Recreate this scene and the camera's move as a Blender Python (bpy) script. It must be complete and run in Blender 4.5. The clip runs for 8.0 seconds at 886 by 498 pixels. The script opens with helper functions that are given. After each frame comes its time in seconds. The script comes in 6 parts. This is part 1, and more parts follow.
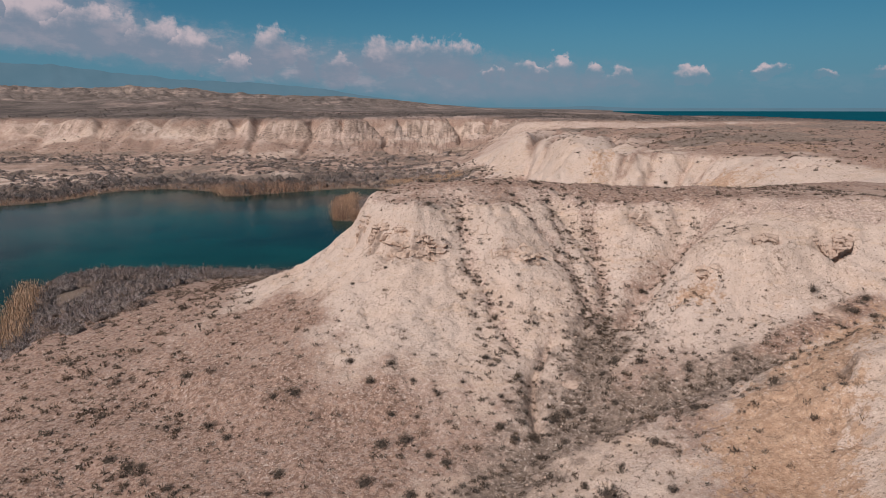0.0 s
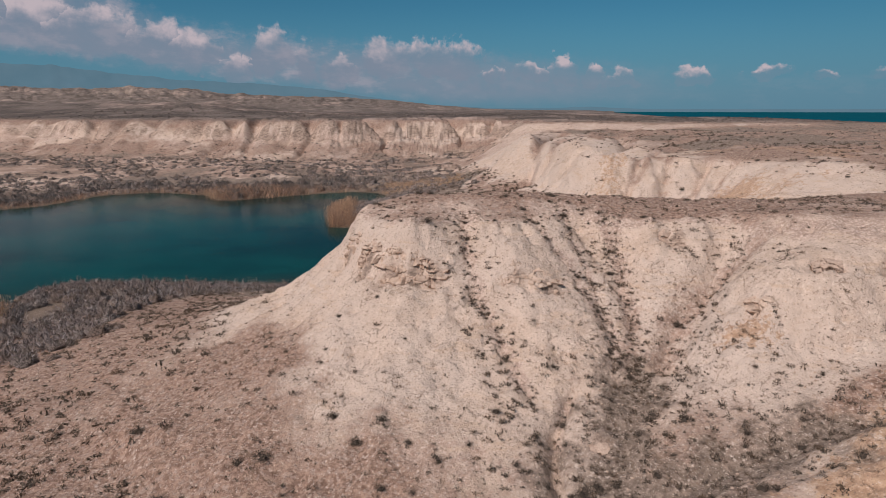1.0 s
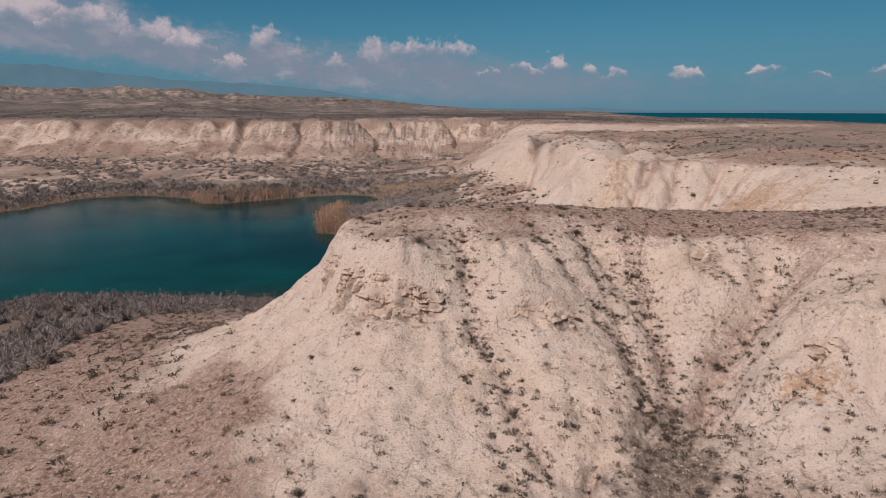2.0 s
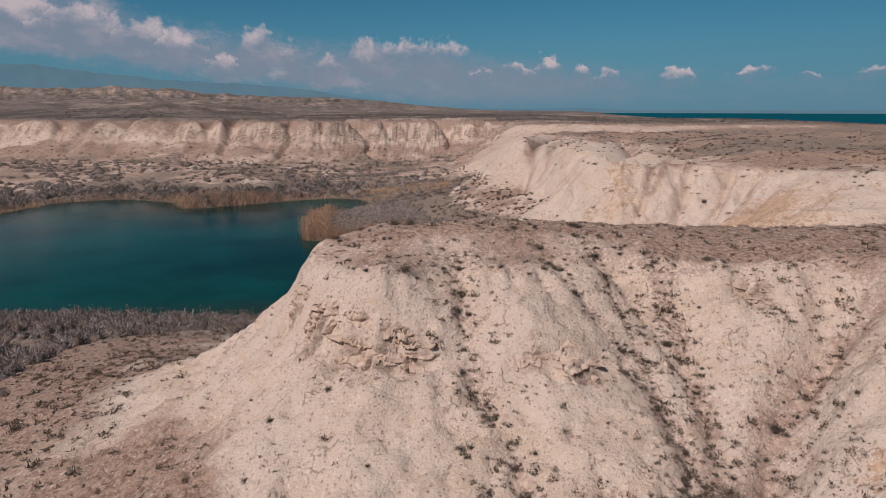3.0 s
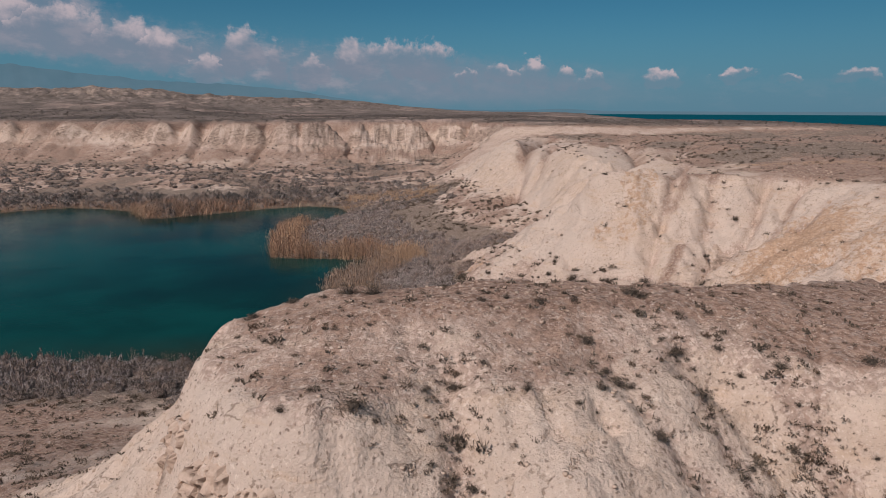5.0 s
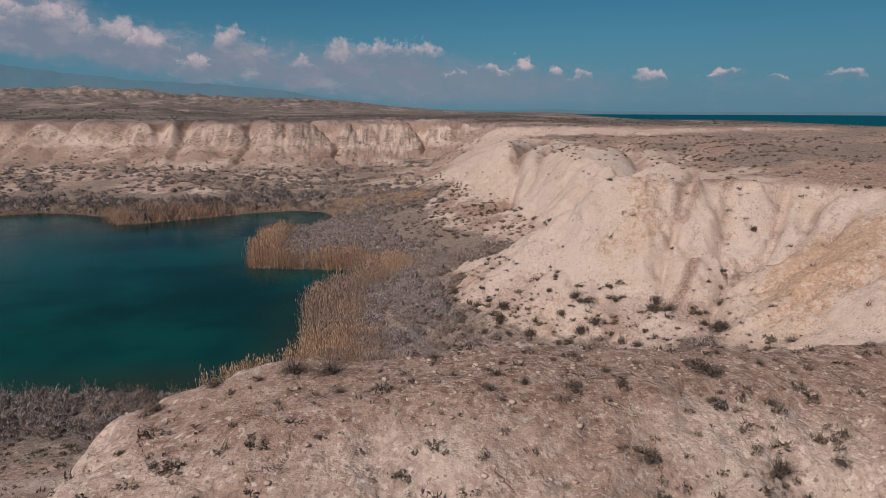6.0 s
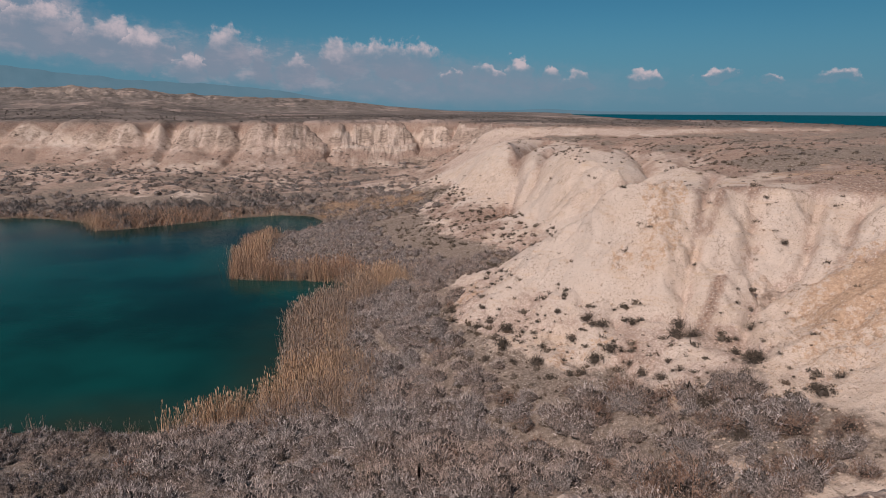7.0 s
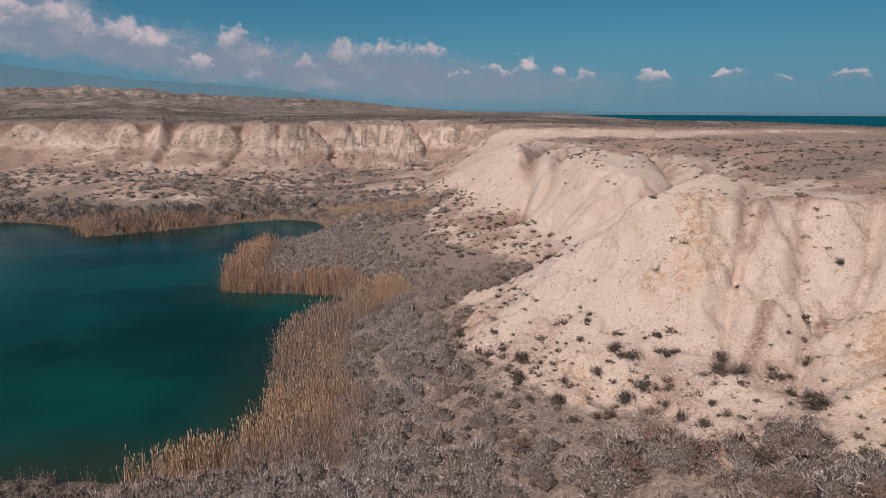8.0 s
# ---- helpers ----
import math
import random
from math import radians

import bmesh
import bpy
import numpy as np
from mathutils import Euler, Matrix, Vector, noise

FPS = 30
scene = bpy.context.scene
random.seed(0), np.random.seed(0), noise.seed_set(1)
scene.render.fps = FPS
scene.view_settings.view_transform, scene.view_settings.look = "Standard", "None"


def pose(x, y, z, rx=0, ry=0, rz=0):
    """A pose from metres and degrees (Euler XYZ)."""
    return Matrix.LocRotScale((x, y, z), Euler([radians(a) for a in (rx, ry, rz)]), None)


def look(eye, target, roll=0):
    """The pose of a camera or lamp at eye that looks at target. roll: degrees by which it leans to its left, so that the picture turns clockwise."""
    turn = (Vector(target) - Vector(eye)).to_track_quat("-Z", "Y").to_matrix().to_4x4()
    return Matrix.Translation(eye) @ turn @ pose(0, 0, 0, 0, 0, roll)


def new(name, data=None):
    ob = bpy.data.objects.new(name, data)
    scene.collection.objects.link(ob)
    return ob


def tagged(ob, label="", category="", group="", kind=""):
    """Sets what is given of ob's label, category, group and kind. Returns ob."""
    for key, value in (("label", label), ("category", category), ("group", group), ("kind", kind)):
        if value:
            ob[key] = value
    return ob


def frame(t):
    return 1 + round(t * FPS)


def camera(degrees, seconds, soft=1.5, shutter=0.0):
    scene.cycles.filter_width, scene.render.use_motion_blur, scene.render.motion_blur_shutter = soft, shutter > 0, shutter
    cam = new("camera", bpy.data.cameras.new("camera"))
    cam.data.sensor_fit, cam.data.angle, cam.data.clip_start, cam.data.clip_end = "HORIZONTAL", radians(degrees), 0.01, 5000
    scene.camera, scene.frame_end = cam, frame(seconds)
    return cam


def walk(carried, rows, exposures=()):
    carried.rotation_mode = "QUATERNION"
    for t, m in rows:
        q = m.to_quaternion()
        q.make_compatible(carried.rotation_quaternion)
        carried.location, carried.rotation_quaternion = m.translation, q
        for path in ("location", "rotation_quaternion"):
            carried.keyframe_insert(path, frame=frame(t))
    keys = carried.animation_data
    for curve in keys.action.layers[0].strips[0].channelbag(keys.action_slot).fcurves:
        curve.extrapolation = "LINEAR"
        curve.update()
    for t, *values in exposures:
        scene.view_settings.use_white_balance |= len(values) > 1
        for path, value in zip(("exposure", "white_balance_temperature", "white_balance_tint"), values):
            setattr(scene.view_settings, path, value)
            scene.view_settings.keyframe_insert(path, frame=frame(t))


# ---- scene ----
cam = camera(67.2, 8.0, soft=0.7)
METRES, EYE, TILT, LEAN, TURN = 40.0, 17.2, -11.85, 0.0, 0.0
ROWS = [
    (0.0, 0.0, 0.0, 0.0, 0.0, 0.0, -0.0),
    (0.5, -0.0006, 0.0608, 0.0145, 0.03, 0.02, -0.01),
    (1.0, -0.001, 0.1219, 0.0274, 0.05, 0.06, -0.03),
    (1.5, -0.0009, 0.1829, 0.0396, -0.12, 0.08, -0.04),
    (3.0, 0.0014, 0.3614, 0.0763, -1.02, 0.12, 0.1),
    (3.5, 0.0024, 0.4228, 0.0888, -1.31, 0.14, 0.16),
    (4.0, 0.0037, 0.4841, 0.1017, -1.59, 0.14, 0.19),
    (4.5, 0.0056, 0.5455, 0.1145, -1.91, 0.17, 0.22),
    (6.0, 0.0138, 0.7303, 0.1524, -3.09, 0.2, 0.46),
    (6.5, 0.0172, 0.7923, 0.1652, -3.45, 0.19, 0.53),
    (7.0, 0.0208, 0.8538, 0.1785, -3.45, 0.19, 0.51),
    (7.5, 0.0245, 0.9158, 0.1917, -3.38, 0.2, 0.47),
    (8.0, 0.0282, 0.9781, 0.205, -2.84, 0.21, 0.32),
]
walk(cam, [(t, pose(0, 0, EYE, TILT, LEAN, TURN) @ pose(METRES * x, METRES * y, METRES * z, 90 + pitch, roll, yaw)) for t, x, y, z, yaw, pitch, roll in ROWS],
     exposures=[(0.0, 0.0), (1.5, -0.01), (3.0, -0.05), (4.5, -0.10), (6.0, -0.10), (7.0, 0.02), (8.0, 0.10)])

# ---- sky, clouds, sun ----
SUN_FROM = Vector((-0.45, -0.51, 0.75)).normalized()
world = bpy.data.worlds.new("world")
scene.world = world
world.use_nodes = True


class Nodes:
    """Short hand for wiring shader nodes."""

    def __init__(self, tree):
        self.tree = tree
        tree.nodes.clear()

    def add(self, kind, inputs=None, **props):
        n = self.tree.nodes.new(kind)
        for k, v in props.items():
            setattr(n, k, v)
        for k, v in (inputs or {}).items():
            self.put(n.inputs[k], v)
        return n

    def put(self, socket, v):
        if isinstance(v, bpy.types.NodeSocket):
            self.tree.links.new(v, socket)
        else:
            socket.default_value = v

    def math(self, op, a, b=0.0, clamp=False):
        n = self.add("ShaderNodeMath", {0: a, 1: b}, operation=op, use_clamp=clamp)
        return n.outputs[0]

    def mix(self, fac, a, b, blend="MIX"):
        n = self.add("ShaderNodeMix", data_type="RGBA", blend_type=blend)
        self.put(n.inputs[0], fac)
        self.put(n.inputs[6], a)
        self.put(n.inputs[7], b)
        return n.outputs[2]

    def noise(self, vec, scale, detail=4.0, rough=0.55, out=0):
        n = self.add("ShaderNodeTexNoise", {"Scale": scale, "Detail": detail, "Roughness": rough})
        if vec is not None:
            self.put(n.inputs["Vector"], vec)
        return n.outputs[out]

    def ramp(self, v, a, b, lo=0.0, hi=1.0, smooth=True):
        n = self.add("ShaderNodeMapRange", {"Value": v, "From Min": a, "From Max": b, "To Min": lo, "To Max": hi}, interpolation_type="SMOOTHSTEP" if smooth else "LINEAR")
        return n.outputs[0]


def rgb(r, g, b):
    return (r, g, b, 1.0)


# cumulus along the horizon: bearing and height of the base in degrees, half width, height, strength
CLOUDS = [
    (-34.5, 5.6, 4.6, 5.2, 1.35), (-31.6, 7.0, 2.4, 3.0, 1.2), (-24.2, 5.0, 1.5, 2.2, 1.0), (-16.6, 2.6, 1.6, 1.9, 0.95), (-29.8, 5.4, 3.0, 2.9, 1.2), (-26.4, 5.0, 3.0, 2.7, 1.25), (-22.0, 4.4, 2.5, 2.6, 1.2), (-19.6, 4.0, 2.0, 2.3, 1.1), (-14.0, 3.8, 1.9, 3.3, 1.25), (-11.4, 3.2, 0.9, 3.0, 0.9),
    (-8.8, 2.8, 1.7, 2.3, 1.15), (-4.4, 3.6, 2.9, 2.7, 1.1), (-1.0, 3.7, 2.6, 2.6, 1.15), (1.6, 3.6, 2.4, 2.6, 1.1), (4.0, 2.6, 1.0, 1.0, 0.8), (7.2, 2.7, 1.61, 1.49, 1.2),
    (9.9, 2.6, 1.61, 2.18, 1.25), (12.0, 2.5, 1.03, 1.49, 1.1), (14.4, 2.3, 1.84, 1.26, 1.1), (20.0, 2.2, 1.72, 1.38, 1.05), (25.6, 2.5, 2.0, 0.9, 0.68), (28.5, 2.3, 1.8, 0.7, 0.6), (33.2, 2.4, 2.4, 0.9, 0.65), (41.0, 2.6, 3.0, 1.4, 0.9),
]


def make_sky():
    g = Nodes(world.node_tree)
    sky = g.add("ShaderNodeTexSky", sky_type="NISHITA", sun_disc=False)
    sky.sun_elevation = math.asin(SUN_FROM.z)
    sky.sun_rotation = math.atan2(SUN_FROM.x, SUN_FROM.y)
    sky.altitude, sky.air_density, sky.dust_density, sky.ozone_density = 1600, 1.0, 0.6, 2.0
    way = g.add("ShaderNodeTexCoord").outputs["Generated"]
    xyz = g.add("ShaderNodeSeparateXYZ", {0: way})
    x, y, z = xyz.outputs
    bearing = g.math("MULTIPLY", g.math("ARCTAN2", x, y), 180 / math.pi)
    height = g.math("MULTIPLY", g.math("ARCSINE", z), 180 / math.pi)
    flat = g.add("ShaderNodeCombineXYZ", {0: bearing, 1: height, 2: 0.0}).outputs[0]
    puff = g.noise(flat, 0.42, 7.0, 0.60)
    fine = g.noise(flat, 1.7, 6.0, 0.62)
    bearing0, height0 = bearing, height
    warp = g.add("ShaderNodeSeparateColor", {0: g.noise(flat, 0.55, 5.0, 0.6, 1)})
    bearing = g.math("ADD", bearing0, g.math("MULTIPLY", g.math("SUBTRACT", warp.outputs[0], 0.5), 4.2))
    height = g.math("ADD", height0, g.math("MULTIPLY", g.math("SUBTRACT", warp.outputs[1], 0.5), 2.4))
    body, crown = 0.0, 0.0
    for b0, h0, w, h, k in CLOUDS:
        u = g.math("DIVIDE", g.math("SUBTRACT", bearing, b0), w)
        v = g.math("SUBTRACT", height, h0)
        up = g.math("DIVIDE", g.math("MAXIMUM", v, 0.0), h)
        down = g.math("DIVIDE", g.math("MAXIMUM", g.math("MULTIPLY", v, -1.0), 0.0), (0.5 + 0.35 * h) if b0 < 5 else (0.2 + 0.25 * h))
        r2 = g.math("ADD", g.math("MULTIPLY", u, u), g.math("ADD", g.math("MULTIPLY", up, up), g.math("MULTIPLY", down, down)))
        own = g.math("MULTIPLY", g.math("SUBTRACT", 1.0, r2), k)
        body = g.math("MAXIMUM", body, own)
        crown = g.math("MAXIMUM", crown, g.math("MINIMUM", up, g.math("MULTIPLY", g.math("ADD", own, 0.15), 5.0)))
    grain = g.math("ADD", g.math("MULTIPLY", g.math("SUBTRACT", puff, 0.5), 2.3), g.math("MULTIPLY", g.math("SUBTRACT", fine, 0.5), 0.5))
    cover = g.ramp(g.math("ADD", body, grain), 0.08, 0.70)
    cover = g.math("MULTIPLY", cover, g.ramp(body, 0.0, 0.3))
    bearing, height = bearing0, height0
    # grey-violet bases and veils that hang under the cumulus
    leaning = g.math("ADD", height, g.math("ADD", g.math("SUBTRACT", g.math("MULTIPLY", bearing, 0.075), g.ramp(bearing, -19.0, -30.0, 0.0, 2.6)), g.math("MULTIPLY", g.math("SUBTRACT", fine, 0.5), 1.6)))
    foot = g.math("MULTIPLY", bearing, -0.115)
    foot = g.math("SUBTRACT", height, g.math("ADD", g.math("MAXIMUM", foot, 0.0), g.math("MULTIPLY", g.math("SUBTRACT", puff, 0.5), 2.0)))
    veil = g.math("MULTIPLY", g.ramp(foot, 0.0, 1.6), g.ramp(leaning, 5.4, 3.0))
    veil = g.math("MULTIPLY", g.math("MULTIPLY", veil, g.ramp(bearing, 24.0, 4.0, 0.10, 1.0)), g.ramp(puff, 0.30, 0.70, 0.65, 1.0))
    lit = g.ramp(g.math("ADD", crown, g.math("MULTIPLY", grain, 0.42)), 0.22, 0.80)
    cloud = g.mix(lit, rgb(3.4, 3.85, 5.0), rgb(8.5, 7.2, 7.8))
    blue = g.mix(1.0, sky.outputs[0], rgb(0.27, 0.67, 0.75), "MULTIPLY")
    blue = g.mix(g.ramp(bearing, 8.0, 38.0, 0.0, 0.2), blue, rgb(0.6, 2.0, 3.0))
    low = g.ramp(height, 9.0, 0.0, 0.0, 0.80)
    hazy = g.mix(low, blue, rgb(1.65, 3.2, 4.9))
    hazy = g.mix(g.math("MULTIPLY", veil, 0.80), hazy, rgb(3.6, 4.05, 5.2))
    wisp = g.math("MULTIPLY", g.math("MULTIPLY", g.ramp(leaning, 5.8, 3.6), g.ramp(foot, 0.0, 1.4)), g.ramp(g.noise(g.add("ShaderNodeMapping", {"Vector": flat, "Scale": (0.45, 1.0, 1.0)}).outputs[0], 0.75, 7.0, 0.62), 0.46, 0.66))
    hazy = g.mix(g.math("MULTIPLY", g.math("MULTIPLY", wisp, g.ramp(bearing, 8.0, -14.0, 0.1, 1.0)), 0.7), hazy, rgb(5.7, 5.4, 6.3))
    cover = g.math("MULTIPLY", cover, g.math("ADD", g.ramp(bearing, 6.0, 0.0, 0.25, 0.5), g.math("MULTIPLY", lit, g.ramp(bearing, 6.0, 0.0, 0.70, 0.42))))
    final = g.mix(cover, hazy, cloud)
    back = g.add("ShaderNodeBackground", {"Color": final, "Strength": 0.062})
    out = g.add("ShaderNodeOutputWorld")
    g.tree.links.new(back.outputs[0], out.inputs[0])


make_sky()
sun = new("sun", bpy.data.lights.new("sun", "SUN"))
sun.data.energy, sun.data.angle, sun.data.color = 3.65, radians(0.55), (1.0, 0.905, 0.87)
sun.matrix_world = look(SUN_FROM * 100, (0, 0, 0))

# ---- materials ----
def material(name):
    m = bpy.data.materials.new(name)
    m.use_nodes = True
    g = Nodes(m.node_tree)
    bsdf = g.add("ShaderNodeBsdfPrincipled")
    out = g.add("ShaderNodeOutputMaterial")
    g.tree.links.new(bsdf.outputs[0], out.inputs[0])
    return m, g, bsdf


def soil_material():
    """Pale loess: cream and buff faces, pinkish gravel drapes, brown crust on the flats, cracks and rust-coloured washes."""
    m, g, bsdf = material("soil")
    pos = g.add("ShaderNodeNewGeometry").outputs["Position"]
    def attr(n):
        return g.add("ShaderNodeAttribute", attribute_name=n).outputs["Fac"]
    def about(mask, noise, k):
        return g.math("ADD", mask, g.math("MULTIPLY", g.math("SUBTRACT", noise, 0.5), k))
    crust, rust, wet_shade, scrub, rock, gravel = attr("crust"), attr("rust"), attr("wet_shade"), attr("scrub"), attr("rock"), attr("gravel")
    big, mid, fine, dots = g.noise(pos, 0.13, 5), g.noise(pos, 0.9, 7, 0.66), g.noise(pos, 5.0, 6, 0.66), g.noise(pos, 15.0, 4, 0.6)
    layered = g.add("ShaderNodeMapping", {"Vector": pos, "Scale": (0.35, 0.35, 2.6)}).outputs[0]
    strata = g.noise(layered, 1.3, 6, 0.6)
    # stones and clods: every cell has a tone of its own
    ragged = g.add("ShaderNodeVectorMath", {0: pos, 1: g.add("ShaderNodeVectorMath", {0: g.noise(pos, 12.0, 3, 0.6, 1), 1: (0.12, 0.12, 0.12)}, operation="MULTIPLY").outputs[0]}, operation="ADD").outputs[0]
    crumb = g.add("ShaderNodeTexVoronoi", {"Vector": ragged, "Scale": 9.0, "Randomness": 1.0})
    tint = g.add("ShaderNodeSeparateColor", {0: crumb.outputs["Color"]}).outputs[0]
    clod = g.add("ShaderNodeTexVoronoi", {"Vector": ragged, "Scale": 3.4, "Randomness": 1.0})
    # bare faces
    pale = g.mix(g.ramp(mid, 0.30, 0.70), rgb(0.555, 0.41, 0.315), rgb(0.675, 0.52, 0.42))
    pale = g.mix(g.ramp(big, 0.40, 0.62, 0.0, 0.7), pale, rgb(0.615, 0.49, 0.41))
    pale = g.mix(g.ramp(strata, 0.54, 0.68, 0.0, 0.45), pale, rgb(0.56, 0.385, 0.265))
    pale = g.mix(g.ramp(fine, 0.58, 0.64, 0.0, 0.40), pale, rgb(0.40, 0.285, 0.205))
    # pinkish gravel that drapes the shoulders and talus
    grit = g.mix(g.ramp(tint, 0.15, 0.9), rgb(0.46, 0.325, 0.26), rgb(0.71, 0.54, 0.445))
    # darker towards the edge of each stone
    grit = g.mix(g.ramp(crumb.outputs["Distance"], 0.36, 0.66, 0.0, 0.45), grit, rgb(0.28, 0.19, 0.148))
    col = g.mix(g.ramp(about(about(gravel, mid, 1.1), fine, 0.7), 0.35, 0.62, 0.0, 0.85), pale, grit)
    # brown crust of the flats
    brown = g.mix(g.ramp(fine, 0.36, 0.64), rgb(0.215, 0.130, 0.096), rgb(0.435, 0.288, 0.215))
    brown = g.mix(g.ramp(tint, 0.6, 0.95, 0.0, 0.6), brown, rgb(0.46, 0.35, 0.29))
    col = g.mix(g.ramp(about(about(crust, mid, 1.0), fine, 0.6), 0.25, 0.85), col, brown)
    redder = g.mix(g.ramp(fine, 0.3, 0.7), rgb(0.36, 0.205, 0.122), rgb(0.60, 0.395, 0.26))
    rusty = about(rust, g.noise(pos, 2.3, 8, 0.8), 2.1)
    col = g.mix(g.ramp(rusty, 0.45, 0.58, 0.0, 0.85), col, redder)
    grey = g.mix(g.ramp(fine, 0.3, 0.7), rgb(0.14, 0.102, 0.08), rgb(0.35, 0.265, 0.208))
    col = g.mix(g.ramp(about(scrub, mid, 1.2), 0.4, 0.7), col, grey)
    # scrubby grey-brown plain and hills far off, with bare pale slopes
    far = attr("far")
    wide = g.add("ShaderNodeMapping", {"Vector": pos, "Scale": (1.0, 0.5, 3.0)}).outputs[0]
    bare = g.noise(wide, 0.013, 10, 0.72)
    steppe = g.mix(g.ramp(g.noise(wide, 0.05, 8, 0.75), 0.38, 0.62), rgb(0.085, 0.068, 0.058), rgb(0.205, 0.16, 0.136))
    steppe = g.mix(g.ramp(bare, 0.53, 0.60, 0.0, 0.8), steppe, g.mix(g.ramp(g.noise(wide, 0.09, 6, 0.7), 0.4, 0.6), rgb(0.24, 0.175, 0.145), rgb(0.47, 0.345, 0.285)))
    col = g.mix(far, col, steppe)
    # dark stones and the light tops of others
    col = g.mix(g.math("MULTIPLY", g.ramp(tint, 0.80, 0.90, 0.0, 0.75), g.ramp(crumb.outputs["Distance"], 0.40, 0.20)), col, rgb(0.20, 0.137, 0.105))
    col = g.mix(g.ramp(dots, 0.60, 0.68, 0.0, 0.6), col, rgb(0.22, 0.15, 0.115))
    col = g.mix(g.ramp(dots, 0.40, 0.32, 0.0, 0.55), col, rgb(0.80, 0.67, 0.565))
    # pits take their inner shade as dark colour; chips are paler
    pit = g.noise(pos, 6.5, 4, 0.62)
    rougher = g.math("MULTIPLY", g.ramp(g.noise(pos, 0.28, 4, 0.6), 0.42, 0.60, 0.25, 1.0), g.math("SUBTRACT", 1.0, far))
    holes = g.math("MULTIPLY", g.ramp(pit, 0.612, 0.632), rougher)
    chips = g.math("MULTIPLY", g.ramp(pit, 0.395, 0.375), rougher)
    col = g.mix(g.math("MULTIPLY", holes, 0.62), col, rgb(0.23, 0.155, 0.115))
    col = g.mix(g.math("MULTIPLY", chips, 0.5), col, rgb(0.82, 0.68, 0.57))
    # broken rock in layers
    craggy = about(rock, g.noise(pos, 1.2, 7, 0.8), 1.0)
    bands = g.ramp(g.noise(g.add("ShaderNodeMapping", {"Vector": pos, "Scale": (1.0, 1.0, 2.4)}).outputs[0], 1.0, 8, 0.8), 0.40, 0.62)
    col = g.mix(g.ramp(craggy, 0.45, 0.7, 0.0, 0.8), col, g.mix(bands, rgb(0.16, 0.108, 0.08), rgb(0.52, 0.39, 0.31)))
    # damp shore, its dark brown also painting the reeds' shadow
    col = g.mix(g.math("MULTIPLY", wet_shade, 0.8), col, rgb(0.13, 0.09, 0.06))
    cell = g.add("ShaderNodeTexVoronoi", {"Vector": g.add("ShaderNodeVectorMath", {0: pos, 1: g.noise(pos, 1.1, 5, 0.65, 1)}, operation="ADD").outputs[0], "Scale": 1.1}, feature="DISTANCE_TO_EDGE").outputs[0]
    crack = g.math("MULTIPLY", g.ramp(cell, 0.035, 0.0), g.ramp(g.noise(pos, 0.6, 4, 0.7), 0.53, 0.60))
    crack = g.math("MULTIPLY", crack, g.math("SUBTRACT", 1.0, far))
    # shade inside the open cracks, put into the colour
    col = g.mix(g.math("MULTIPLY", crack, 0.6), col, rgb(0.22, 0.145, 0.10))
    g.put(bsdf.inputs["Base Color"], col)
    g.put(bsdf.inputs["Roughness"], g.math("SUBTRACT", 0.96, g.math("MULTIPLY", wet_shade, 0.3)))
    bsdf.inputs["Specular IOR Level"].default_value = 0.12
    # relief: clods, pits, stones, open cracks
    lump = g.math("SUBTRACT", 0.7, clod.outputs["Distance"])
    relief = g.math("ADD", g.math("MULTIPLY", g.noise(pos, 1.9, 8, 0.72), 0.24), g.math("MULTIPLY", lump, 0.07))
    relief = g.math("ADD", relief, g.math("ADD", g.math("MULTIPLY", fine, 0.22), g.math("MULTIPLY", dots, 0.09)))
    relief = g.math("SUBTRACT", relief, g.math("MULTIPLY", holes, 0.06))
    relief = g.math("SUBTRACT", relief, g.math("ADD", g.math("MULTIPLY", crack, 0.12), g.math("MULTIPLY", crumb.outputs["Distance"], 0.07)))
    bump = g.add("ShaderNodeBump", {"Strength": 0.62, "Distance": 0.6, "Height": relief})
    g.put(bsdf.inputs["Normal"], bump.outputs[0])
    return m


def water_material(name, shallow, deep, ripple, gloss, silt=None):
    m, g, bsdf = material(name)
    pos = g.add("ShaderNodeNewGeometry").outputs["Position"]
    n = g.noise(pos, 0.035, 4, 0.6)
    col = g.mix(g.ramp(n, 0.35, 0.65), deep, shallow)
    if silt:
        shelf = g.add("ShaderNodeAttribute", attribute_name="shelf").outputs["Fac"]
        col = g.mix(g.math("MULTIPLY", shelf, g.ramp(g.noise(pos, 0.3, 5, 0.6), 0.3, 0.7, 0.6, 1.0)), col, silt)
    g.put(bsdf.inputs["Base Color"], col)
    bsdf.inputs["Roughness"].default_value = 0.10
    bsdf.inputs["IOR"].default_value = 1.33
    bsdf.inputs["Specular IOR Level"].default_value = gloss
    stretched = g.add("ShaderNodeMapping", {"Vector": pos, "Scale": (1.0, 1.9, 1.0), "Rotation": (0, 0, 0.5)}).outputs[0]
    h = g.math("ADD", g.noise(stretched, 1.6, 4, 0.6), g.math("MULTIPLY", g.noise(stretched, 0.25, 3), 1.5))
    g.put(bsdf.inputs["Normal"], g.add("ShaderNodeBump", {"Strength": ripple, "Distance": 0.12, "Height": h}).outputs[0])
    return m


